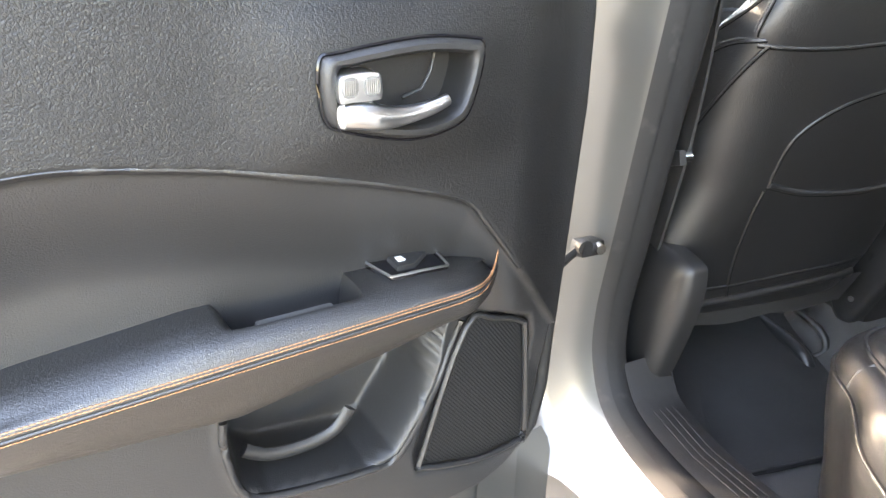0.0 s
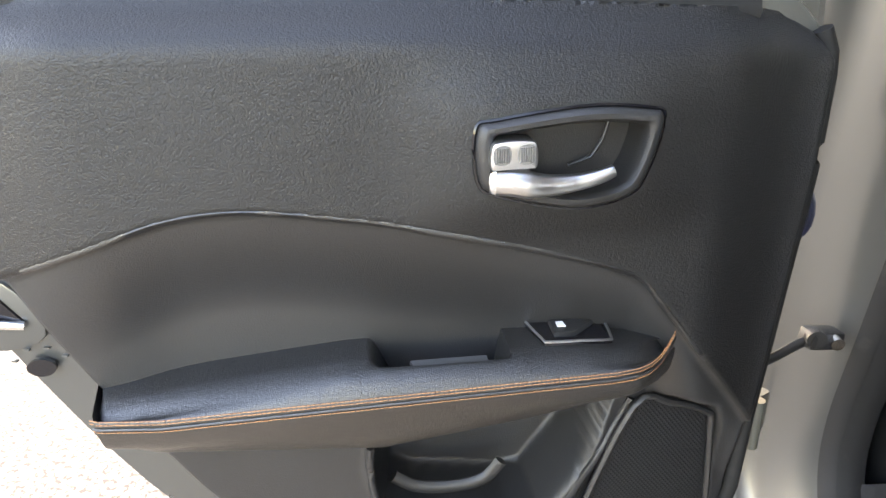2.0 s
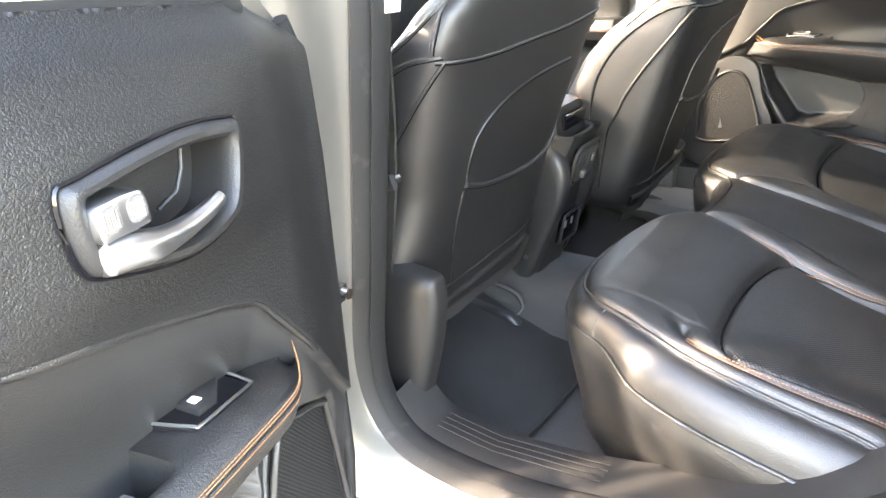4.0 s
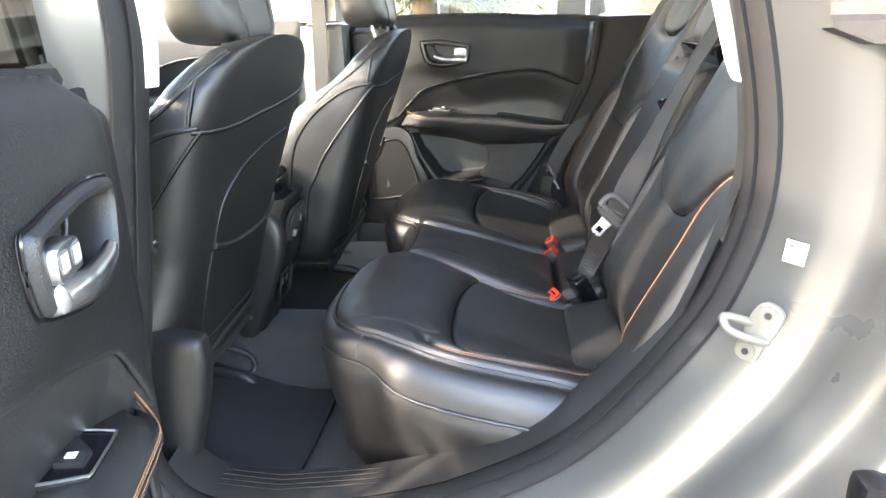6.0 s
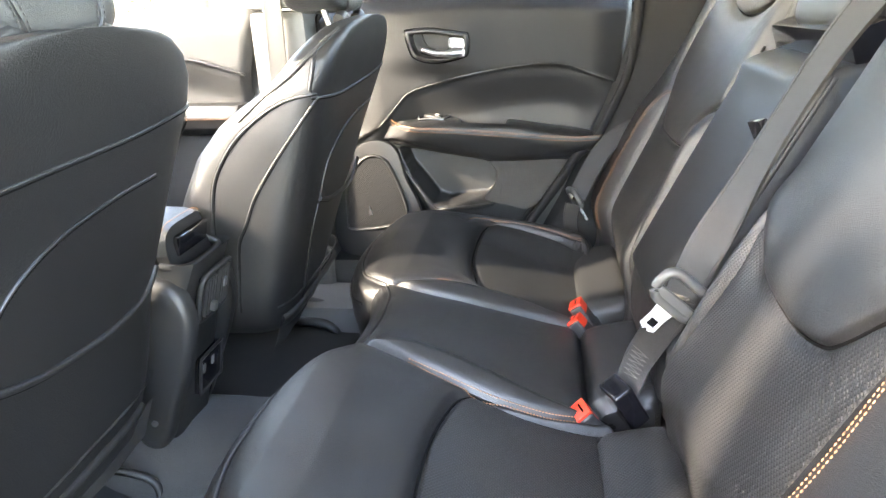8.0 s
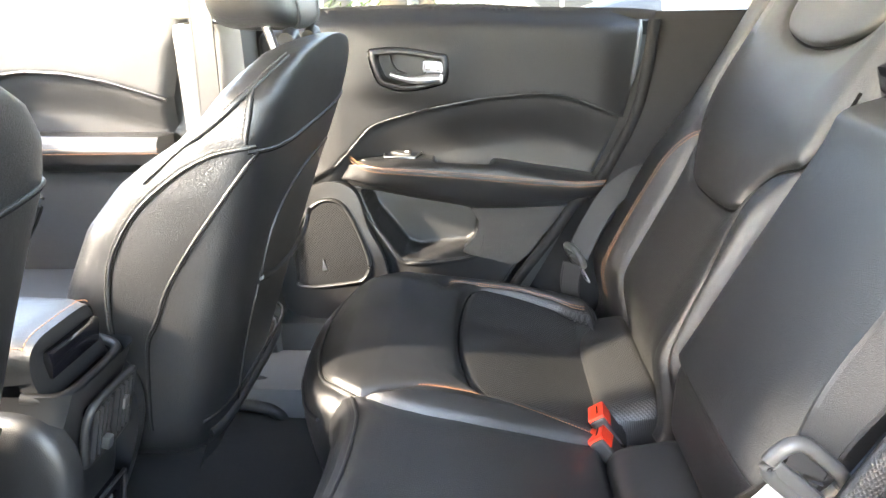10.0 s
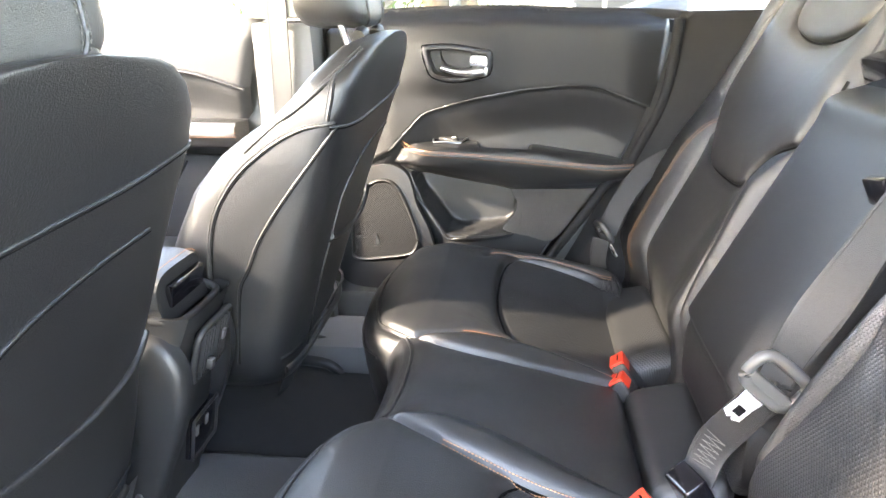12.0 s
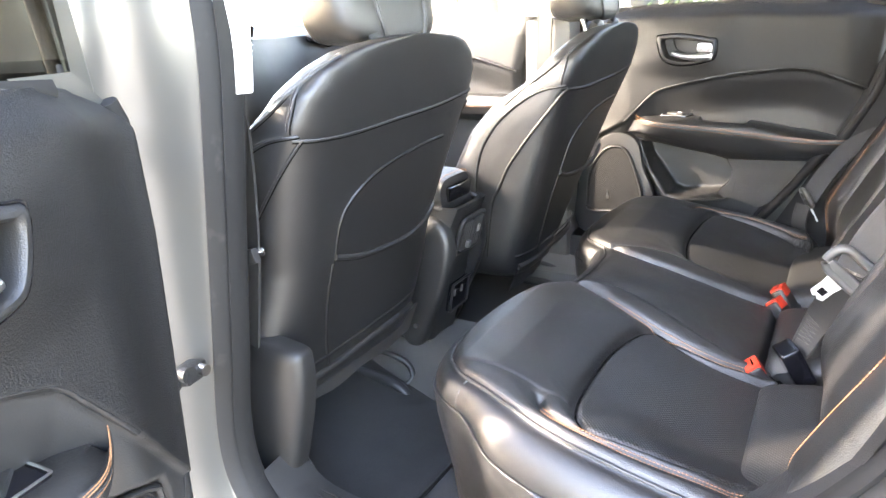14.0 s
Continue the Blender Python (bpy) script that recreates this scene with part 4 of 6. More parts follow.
# ---- rear bench ----
def line_gap(x, y, lines):
    """The distance of the points (x, y) to the nearest of some open lines."""
    best = np.full(x.shape, 9.0)
    for ln in lines:
        for (ax, ay), (bx, by) in zip(ln, ln[1:]):
            ex, ey = bx - ax, by - ay
            t = np.clip(((x - ax) * ex + (y - ay) * ey) / (ex * ex + ey * ey + 1e-12), 0, 1)
            best = np.minimum(best, np.hypot(x - ax - t * ex, y - ay - t * ey))
    return best


def within(x, y, poly):
    """Which of the points (x, y) lie in a closed outline."""
    hit = np.zeros(x.shape, bool)
    for (ax, ay), (bx, by) in zip(poly, poly[1:] + poly[:1]):
        if ay != by:
            hit ^= ((ay > y) != (by > y)) & (x < (bx - ax) * (y - ay) / (by - ay) + ax)
    return hit


def soft(a, b, x):
    t = np.clip((x - a) / (b - a), 0, 1)
    return t * t * (3 - 2 * t)


bench = thing("rear_bench", "black leather rear bench with orange stitching", "car seat", at=(0, 0, 0))
BENCH_RISE = ([0.0, 0.15, 0.22, 0.30, 0.36, 0.42, 0.48, 0.54, 0.62], [0.668, 0.672, 0.694, 0.724, 0.745, 0.763, 0.776, 0.779, 0.768])
# the seam lines of the near outer cushion, on the plan
CUSHION = fine([(-0.108, 0.500), (-0.150, 0.556), (-0.200, 0.578), (-0.275, 0.592), (-0.389, 0.592), (-0.470, 0.570), (-0.515, 0.536), (-0.536, 0.500), (-0.556, 0.438), (-0.574, 0.359), (-0.582, 0.281), (-0.582, 0.200), (-0.575, 0.130),
                (-0.48, 0.105), (-0.34, 0.10), (-0.22, 0.105), (-0.150, 0.13), (-0.135, 0.18), (-0.120, 0.25), (-0.098, 0.33), (-0.086, 0.41), (-0.092, 0.462)], 10, True)
RIDGE = fine([(-0.108, 0.500), (-0.122, 0.472), (-0.138, 0.440), (-0.152, 0.410), (-0.168, 0.35), (-0.176, 0.29), (-0.172, 0.22), (-0.158, 0.16), (-0.152, 0.12)], 8)
RIM_SIDE = fine([(-0.108, 0.500), (-0.092, 0.462), (-0.086, 0.41), (-0.098, 0.33), (-0.120, 0.25), (-0.135, 0.18), (-0.152, 0.12)], 8)
OUTER = fine([(-0.515, 0.405), (-0.540, 0.385), (-0.549, 0.33), (-0.553, 0.26), (-0.545, 0.19), (-0.53, 0.12)], 8)
INSERT_FRONT = fine([(-0.176, 0.325), (-0.195, 0.345), (-0.235, 0.357), (-0.30, 0.368), (-0.38, 0.371), (-0.46, 0.366), (-0.515, 0.352), (-0.538, 0.330)], 8)
INSERT_INNER = fine([(-0.176, 0.325), (-0.186, 0.27), (-0.184, 0.20), (-0.172, 0.12)], 6)
INSERT_OUTER = fine([(-0.538, 0.330), (-0.532, 0.27), (-0.520, 0.20), (-0.500, 0.12)], 6)


def cushion_height(x, y):
    """The height of the near outer cushion's padded top."""
    z = np.interp(y, *BENCH_RISE)
    z = z + soft(-0.40, -0.56, x) * (0.012 + 0.034 * soft(0.42, 0.16, y)) + 0.006 * soft(-0.20, -0.15, x) * soft(0.5, 0.4, y)
    lines = [CUSHION + CUSHION[:1], RIDGE, OUTER, INSERT_FRONT, INSERT_INNER, INSERT_OUTER]
    gap = line_gap(x, y, lines)
    insert = within(x, y, INSERT_FRONT + INSERT_OUTER + INSERT_INNER[::-1])
    ridge = within(x, y, RIDGE + RIM_SIDE[::-1])
    bolster = (x < -0.50) & ~insert
    puff = 1 - np.exp(-gap / np.where(insert, 0.03, 0.020))
    rise = np.where(insert, 0.006, np.where(ridge, 0.022, np.where(bolster, 0.014, 0.017)))
    z = z + puff * rise - 0.009 * np.exp(-((gap / 0.0045) ** 2))
    # a few soft creases in the worn leather
    z = z + 0.0010 * np.sin(46 * x + 21 * y + 2.5 * np.sin(17 * y)) * puff * np.where(insert, 0.6, 1.0) * soft(0.25, 0.5, y)
    return z


def outer_cushion(mirror):
    """Rounded fascia, rolled rim and seamed top; mirror: the far cushion."""
    ring = np.array(CUSHION)
    m = len(ring)
    d = np.roll(ring, -3, 0) - np.roll(ring, 3, 0)
    d /= np.hypot(d[:, 0], d[:, 1])[:, None]
    nrm = np.stack([-d[:, 1], d[:, 0]], 1)
    centre = ring.mean(0)
    nrm *= np.sign(((ring - centre) * nrm).sum(1)).mean()
    side = soft(-0.50, -0.56, ring[:, 0]) * soft(0.52, 0.42, ring[:, 1])
    front = soft(0.47, 0.55, ring[:, 1])
    inner = soft(-0.20, -0.15, ring[:, 0]) * soft(0.52, 0.47, ring[:, 1])
    rear = soft(0.16, 0.12, ring[:, 1])
    roll = 0.020 + 0.024 * side + 0.006 * front - 0.018 * np.maximum(inner, rear)
    drop = 0.034 + 0.018 * side
    top = cushion_height(ring[:, 0], ring[:, 1])
    rows = []
    profile = [(-0.9, -0.30), (-0.35, -0.21), (0.25, -0.15), (0.72, -0.09), (1.02, -0.045), (1.10, -0.018)]
    for k, h in profile:
        q = ring + nrm * (roll * np.where(k < 0, 1, k) + np.where(k < 0, k * 0.075, 0))[:, None]
        rows.append(np.column_stack([q, np.maximum(0.452, top - drop + h)]))
    for a in np.linspace(90, 6, 9):
        q = ring + nrm * (roll * (math.sin(math.radians(a))) ** 0.9)[:, None]
        bead = 0.004 if a > 75 else 0.0
        rows.append(np.column_stack([q, top - drop * (1 - math.cos(math.radians(a))) - bead]))
    n = 92
    for j in range(n):
        k = (j / n) ** 1.15
        q = ring + (centre - ring) * k
        rows.append(np.column_stack([q, cushion_height(q[:, 0], q[:, 1])]))
    verts = np.concatenate(rows)
    if mirror:
        verts[:, 0] = 0.008 - verts[:, 0]
    faces = [(j * m + i, j * m + (i + 1) % m, (j + 1) * m + (i + 1) % m, (j + 1) * m + i) for j in range(len(rows) - 1) for i in range(m)]
    faces.append(tuple((len(rows) - 1) * m + i for i in range(m)))
    me = raw(verts, faces, 0)
    bm = bmesh.new()
    bm.from_mesh(me)
    bmesh.ops.recalc_face_normals(bm, faces=list(bm.faces))
    bm.to_mesh(me)
    bm.free()
    c = part("seat_cushion", me, LEATHER_SMOOTH, bench, "dished black leather outer seat cushion")
    mouth = INSERT_FRONT + INSERT_OUTER + INSERT_INNER[::-1]
    two_tone_mask(c, PERFORATED, lambda x, y, z: (z > 0.66) & within(0.008 - x if mirror else x, y, mouth))

    def on(points, lift=0.0):
        p = np.array(points)
        z = cushion_height(p[:, 0], p[:, 1]) + lift
        return [Vector((0.008 - a if mirror else a, b, h)) for (a, b), h in zip(points, z)]

    rim = CUSHION[:140]
    part("piping", tube(on(rim, 0.0062), 0.0024, 6), LEATHER_SMOOTH, c, "raised piping round the cushion rim")
    lower = [Vector((0.008 - q[0] if mirror else q[0], q[1], z - dr - 0.004)) for q, z, dr in list(zip(ring + nrm * (roll * 1.06)[:, None], top, drop))[8:118]]
    part("side_piping", tube(lower, 0.0030, 6), LEATHER_SMOOTH, c, "raised piping along the cushion side")
    k = 68
    q0, q1 = ring[k], ring[k] + nrm[k] * roll[k]
    part("corner_seam", tube([Vector((0.008 - a if mirror else a, b, h)) for a, b, h in ((q0[0], q0[1], top[k] + 0.001), (*(q0 + nrm[k] * roll[k] * 0.72), top[k] - drop[k] * 0.28), (*q1, top[k] - drop[k] * 0.97))], 0.0022, 6), LEATHER_SMOOTH, c)
    # Near-black tubes in the seam grooves, drawing their shade by colour.
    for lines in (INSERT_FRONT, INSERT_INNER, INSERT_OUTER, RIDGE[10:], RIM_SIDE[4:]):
        part("seam", tube(on(lines, 0.0022), 0.0022, 5), SEAM_SHADE, c)
    for base, a, b in ((RIDGE, 22, 60), (OUTER, 6, 40)):
        for dx in (-0.0045, 0.0045):
            ln = [(x + dx, y) for x, y in base[a:b]]
            stitches(on(ln, 0.0030), c, THREAD, "orange contrast stitching", r=0.0010, step=0.0050, length=0.0038)
    stitches(on([(x + 0.006, y - 0.002) for x, y in CUSHION[70:120]], 0.001), c, GREY_THREAD, "grey seam stitching", r=0.0008)
    stitches(on([(x, y - 0.004) for x, y in CUSHION[0:14]], 0.002), c, GREY_THREAD, "pale seam stitching", r=0.0009)
    return c


outer_cushion(False)
outer_cushion(True)

# middle cushion: flat top, piped front rim, rounded front
MID_FRONT = fine([(-0.108, 0.506), (-0.090, 0.499), (-0.04, 0.494), (0.02, 0.493), (0.07, 0.496), (0.10, 0.505), (0.116, 0.512)], 8)


def mid_edge(y, sx):
    return table([(0.12, 0.165), (0.18, 0.150), (0.25, 0.135), (0.33, 0.118), (0.41, 0.108), (0.46, 0.110), (0.50, 0.118), (0.56, 0.13)], y) * sx + 0.004


def mid_point(u, v):
    x01 = u * 2 - 1
    if v < 0.72:
        k = v / 0.72
        yf = table(MID_FRONT, 0.114 * x01)
        y = 0.150 + (yf - 0.150) * k
        x = mid_edge(y, 1) * (u) + mid_edge(y, -1) * (1 - u)
        gap = min(yf - y, y - 0.150, (1 - abs(x01)) * 0.12)
        z = float(np.interp(y, *BENCH_RISE)) - 0.004 + 0.012 * (1 - math.exp(-gap / 0.018)) - 0.016 * (1 - smooth(0, 0.016, y - 0.150))
        z += 0.0010 * math.sin(60 * x + 25 * y)
    else:
        a = (v - 0.72) / 0.28
        yf = table(MID_FRONT, 0.114 * x01)
        x = mid_edge(0.5, 1) * u + mid_edge(0.5, -1) * (1 - u)
        prof = [(0.0, 0.0), (0.012, -0.004), (0.026, -0.016), (0.036, -0.036), (0.040, -0.065), (0.036, -0.10), (0.020, -0.15), (-0.01, -0.21), (-0.04, -0.31)]
        q = a * 8
        i = min(int(q), 7)
        t = q - i
        y = yf + prof[i][0] * (1 - t) + prof[i + 1][0] * t
        z = float(np.interp(yf, *BENCH_RISE)) - 0.004 + prof[i][1] * (1 - t) + prof[i + 1][1] * t
    return (x, y, z)


mid = part("seat_cushion", surf(mid_point, 64, 150, sharp=0), LEATHER_SMOOTH, bench, "narrow black leather middle seat cushion")
part("piping", tube([(x, y - 0.001, float(np.interp(y, *BENCH_RISE)) - 0.002) for x, y in MID_FRONT], 0.0026, 6), LEATHER_SMOOTH, mid, "raised piping along the front rim")
part("bench_base", slab(-0.50, 0.51, -0.05, 0.40, 0.448, 0.64, 0.03), CARPET, bench, "carpeted base under the cushions")


# backrests
def back_face(z):
    """How far forward the backrests stand: they lean back, and draw in at their foot."""
    return 0.112 - 0.46 * (z - 0.70) - 0.05 * (z - 0.70) ** 2 - 0.075 * soft(0.82, 0.66, z)


# seam lines of the outer backrests, across and up
SHOULDER_FAR = fine([(0.60, 1.36), (0.605, 1.20), (0.598, 1.115), (0.560, 1.075), (0.500, 1.020), (0.455, 0.994), (0.395, 0.988), (0.300, 0.990), (0.266, 1.004), (0.255, 1.030), (0.225, 1.062), (0.180, 1.086), (0.172, 1.14), (0.180, 1.22), (0.19, 1.36)], 6)
SHOULDER_NEAR = fine([(-0.60, 1.36), (-0.600, 1.18), (-0.585, 1.085), (-0.520, 1.045), (-0.480, 1.012), (-0.448, 0.972), (-0.425, 0.957), (-0.370, 0.950), (-0.285, 0.958), (-0.250, 0.976), (-0.215, 1.010), (-0.192, 1.044), (-0.185, 1.10), (-0.185, 1.22), (-0.19, 1.36)], 6)
BOLSTER = fine([(0.545, 1.066), (0.527, 1.01), (0.522, 0.95), (0.520, 0.88), (0.516, 0.80), (0.505, 0.70), (0.50, 0.66)], 6)
INNER_FAR = fine([(0.226, 1.060), (0.238, 1.02), (0.226, 0.975), (0.210, 0.93), (0.198, 0.88), (0.186, 0.82), (0.176, 0.74), (0.172, 0.66)], 6)
INNER_NEAR = fine([(-0.206, 1.020), (-0.222, 0.97), (-0.222, 0.92), (-0.215, 0.86), (-0.205, 0.80), (-0.20, 0.74), (-0.20, 0.66)], 6)
PAD = fine([(0.495, 1.29), (0.485, 1.255), (0.450, 1.232), (0.388, 1.219), (0.325, 1.217), (0.262, 1.229), (0.222, 1.252), (0.21, 1.29)], 6)


def back_relief(x, z, sx):
    shoulder = SHOULDER_FAR if sx > 0 else SHOULDER_NEAR
    bolster = BOLSTER if sx > 0 else [(-a, b) for a, b in BOLSTER]
    inner = INNER_FAR if sx > 0 else INNER_NEAR
    pad_line = PAD if sx > 0 else [(-a, b) for a, b in PAD]
    gap = line_gap(x, z, [shoulder, bolster, inner, pad_line])
    panel = within(x, z, shoulder)
    out = (np.abs(x) > np.interp(z, [b for a, b in BOLSTER[::-1]], [a for a, b in BOLSTER[::-1]])) & ~panel
    ins = (np.abs(x) < np.interp(z, [b for a, b in inner[::-1]], [abs(a) for a, b in inner[::-1]])) & ~panel & (z < 1.075)
    puff = 1 - np.exp(-gap / 0.022)
    rise = np.where(panel, 0.016, np.where(out, 0.022, np.where(ins, 0.014, 0.008)))
    y = puff * rise - 0.008 * np.exp(-((gap / 0.0045) ** 2))
    y = y + 0.016 * soft(0.50, 0.575, np.abs(x)) * soft(1.12, 1.00, z)
    y = y - 0.004 + 0.012 * soft(0.28, 0.20, np.abs(x)) * soft(1.08, 1.02, z)
    y = y + 0.0008 * np.sin(38 * z + 14 * x + 2 * np.sin(20 * x)) * puff
    return y


def back_sheet(x0, x1, z0, z1, fn, nu, nv, edge=0.03, crown=0.05):
    """A padded face on the leaning plane, rolled back along its sides and its top."""
    u, v = np.meshgrid(np.linspace(0, 1, nu + 1), np.linspace(0, 1, nv + 1))
    x, z = x0 + (x1 - x0) * u, z0 + (z1 - z0) * v
    e = np.minimum(x - x0, x1 - x)
    roll = 0.055 * (1 - np.clip(e / edge, 0, 1)) ** 2.4 + 0.07 * (1 - np.clip((z1 - z) / crown, 0, 1)) ** 2.2
    y = back_face(z) + fn(x, z) - roll
    verts = np.stack([x.ravel(), y.ravel(), z.ravel()], 1)
    w = nu + 1
    faces = [(j * w + i, (j + 1) * w + i, (j + 1) * w + i + 1, j * w + i + 1) for j in range(nv) for i in range(nu)]
    return raw(verts, faces, 0)


def solid(ob):
    thick = ob.modifiers.new("thickness", "SOLIDIFY")
    thick.thickness, thick.offset = 0.03, -1


for x0, x1, sx, shoulder in ((0.160, 0.665, 1, SHOULDER_FAR), (-0.665, -0.182, -1, SHOULDER_NEAR)):
    fn = lambda x, z, sx=sx: back_relief(x, z, sx)
    bk = part("backrest", back_sheet(x0, x1, 0.66, 1.345, fn, 170, 220), PERFORATED_BACK, bench, "black leather outer backrest with shoulder panel")
    side_x = lambda z: np.interp(z, [b for a, b in BOLSTER[::-1]], [a for a, b in BOLSTER[::-1]])
    two_tone_mask(bk, LEATHER_SMOOTH, lambda x, y, z, s=shoulder: within(x, z, s) | (np.abs(x) > side_x(z)) | (np.abs(x) < 0.21))
    solid(bk)

    def on_back(points, lift, fn=fn):
        p = np.array(points)
        return [Vector((a, back_face(b) + h + lift, b)) for (a, b), h in zip(points, fn(p[:, 0], p[:, 1]))]

    # These seam lines are painted shade: near-black tubes laid in the grooves.
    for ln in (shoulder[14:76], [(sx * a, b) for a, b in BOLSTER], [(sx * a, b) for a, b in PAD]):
        part("seam", tube(on_back(ln, 0.0020), 0.0022, 5), SEAM_SHADE, bk)
    st = fine([(sx * 0.548, 1.070), (sx * 0.560, 1.02), (sx * 0.566, 0.95), (sx * 0.564, 0.87), (sx * 0.558, 0.79), (sx * 0.55, 0.74)], 12)
    for dx in (-0.0035, 0.0035):
        stitches(on_back([(a + dx, b) for a, b in st], 0.001), bk, THREAD, "orange contrast stitching", step=0.0050, length=0.0036, r=0.0008)


def mid_relief(x, z):
    e = np.minimum(0.155 - x, x + 0.140)
    return 0.010 + 0.012 * (1 - np.exp(-e / 0.02)) - 0.10 * (x - 0.01) ** 2 + 0.006 * np.exp(-(((z - 1.155) / 0.02) ** 2)) - 0.03 * soft(0.835, 0.815, z)


mb = part("backrest", back_sheet(-0.140, 0.155, 0.66, 1.182, mid_relief, 80, 150, 0.014, 0.03), LEATHER_SMOOTH, bench, "black leather middle backrest")
solid(mb)
part("side_piping", tube([(-0.137, back_face(z) - 0.004, z) for z in np.linspace(0.84, 1.16, 30)], 0.0035, 6), LEATHER_SMOOTH, mb)
stitches([(-0.130, back_face(z) + 0.010, z) for z in np.linspace(0.84, 1.15, 40)], mb, GREY_THREAD, "grey seam stitching")
# A solid black block stands in for the shade in the gap.
part("slot", block((0.28, 0.05, 0.06), pose(0.008, -0.155, 1.190, -20, 0, 0), 0.01), GLOSS_BLACK, bench, "black block for the shaded gap under the middle headrest")


def bar(u, v):
    """The padded bar at the foot of the middle backrest."""
    x = -0.135 + 0.298 * v
    e = 1 - (1 - smooth(0, 0.05, min(v, 1 - v))) * 0.35
    c, s = super_point(math.tau * u, 3.6)
    return Vector((x, 0.036 + 0.026 * s * e, 0.757 + 0.064 * c * e))


part("foot_bar", surf(bar, 32, 40, ring=True, caps=True, sharp=50), LEATHER_SMOOTH, bench, "padded leather bar under the middle backrest")


def rhead(u, v):
    a = math.pi * (v - 0.5)
    k = abs(math.cos(a)) ** 0.5
    c, s = super_point(math.tau * u, 2.8)
    q = math.copysign(abs(math.sin(a)) ** 0.7, math.sin(a))
    return Vector((0.010 + 0.132 * k * c * (1 - 0.14 * max(0, -q)), back_face(1.275) - 0.030 + 0.055 * k * s - 0.03 * q, 1.270 + 0.068 * q))


part("headrest", surf(rhead, 40, 28, ring=True, sharp=0), LEATHER_SMOOTH, bench, "low black leather rear headrest")


def filler(x0, x1, mat, z1):
    """A padded block that closes the gap between cushion and backrest."""
    def fn(u, v):
        x = x0 + (x1 - x0) * v
        e = min(v, 1 - v) * (x1 - x0)
        c, s = super_point(math.tau * u, 5.0)
        r = 1 - 0.25 * (1 - smooth(0, 0.02, e))
        return Vector((x, 0.100 + 0.053 * c * r, z1 - 0.055 + (0.055 * s + 0.012 * (1 - c)) * r))

    return part("filler", surf(fn, 40, 30, ring=True, caps=True, sharp=50), mat, bench, "padded block between cushion and backrest")


filler(-0.535, -0.178, PERFORATED, 0.690)
filler(-0.128, 0.142, LEATHER_SMOOTH, 0.690)
filler(0.205, 0.545, PERFORATED, 0.690)

# ---- seat belts ----
def buckle(at, m, red):
    b = thing("belt_buckle", "black seat belt buckle with red release button", "belt buckle", "belt buckles")
    part("housing", block((0.042, 0.068, 0.024) if red else (0.046, 0.072, 0.032), m, 0.006, seg=3), GLOSS_BLACK if not red else PLASTIC, b)
    if red:
        part("button", block((0.036, 0.024, 0.0255), m @ Matrix.Translation((0, 0.026, 0.0)), 0.003), RED, b, "red release button")
        part("tongue_slot", block((0.020, 0.002, 0.003), m @ Matrix.Translation((0, 0.0375, 0.003)), 0.0006), GLOSS_BLACK, b)
    b.location = at
    return b


buckle((-0.142, 0.150, 0.668), pose(0, 0, 0, 52, 0, 18), True)
buckle((0.184, 0.140, 0.682), pose(0, 0, 0, 55, 0, -8), True)
buckle((0.150, 0.140, 0.668), pose(0, 0, 0, 48, 0, -16), True)
buckle((-0.137, 0.107, 0.705), pose(0, 0, 0, 60, 0, 25), False)


def tongue(at, m, label):
    t = thing("belt_tongue", label, "belt tongue", "belt tongues")
    def rounded(w, h, r, n=5):
        return [Vector((sx * (w - r) + r * math.cos(a), sy * (h - r) + r * math.sin(a), 0)) for sx, sy, a0 in ((1, 1, 0), (-1, 1, 90), (-1, -1, 180), (1, -1, 270)) for a in np.radians(np.linspace(a0, a0 + 90, n))]

    part("loop", tube([m @ p for p in rounded(0.036, 0.021, 0.016)], 0.0072, 10, True, flat=1.0), TONGUE, t, "grey moulded plastic belt loop")
    part("bridge", block((0.062, 0.016, 0.010), m @ Matrix.Translation((0, -0.012, 0)), 0.004, seg=3), TONGUE, t)
    part("blade", prism([(-0.015, -0.020), (0.015, -0.020), (0.012, -0.042), (0.0125, -0.062), (0.004, -0.066), (0.0, -0.062), (-0.004, -0.066), (-0.0125, -0.062), (-0.012, -0.042)], 0.003, lambda a, b, c: m @ Vector((a, b, c)), 0.0008), BLADE, t, "bright steel tongue blade")
    part("slot", prism([(-0.006, -0.046), (0.006, -0.046), (0.006, -0.057), (-0.006, -0.057)], 0.004, lambda a, b, c: m @ Vector((a, b, c + 0.0006)), 0), GLOSS_BLACK, t)
    t.location = at
    return t


tx, ty = Vector((0.06, -0.74, -0.66)).normalized(), Vector((-0.04, -0.64, 0.77)).normalized()
tm = Matrix((tx, ty, tx.cross(ty))).transposed().to_4x4()
tongue((-0.180, 0.050, 0.895), tm, "dark belt tongue hanging on its webbing")
tongue((0.615, 0.14, 0.80), pose(0, 0, 0, 62, 10, 10), "dark belt tongue hanging beside the far seat")


def belt(points, across, label, width=0.047):
    t = thing("seat_belt", label, "seat belt", "seat belts")
    ln = curve(points, 10)
    part("webbing", ribbon(ln, width, across), WEBBING, t)
    for sx in (-1, 1):
        edge = []
        for i, q in enumerate(ln):
            d = (ln[min(i + 1, len(ln) - 1)] - ln[max(i - 1, 0)]).normalized()
            a = Vector(across[i] if isinstance(across, list) else across)
            a = (a - d * a.dot(d)).normalized()
            edge.append(q + a * sx * (width / 2 - 0.0022))
        part("selvedge", ribbon(edge, 0.0040, across, 0.0021), WEBBING, t, "thicker woven edge")
    return t


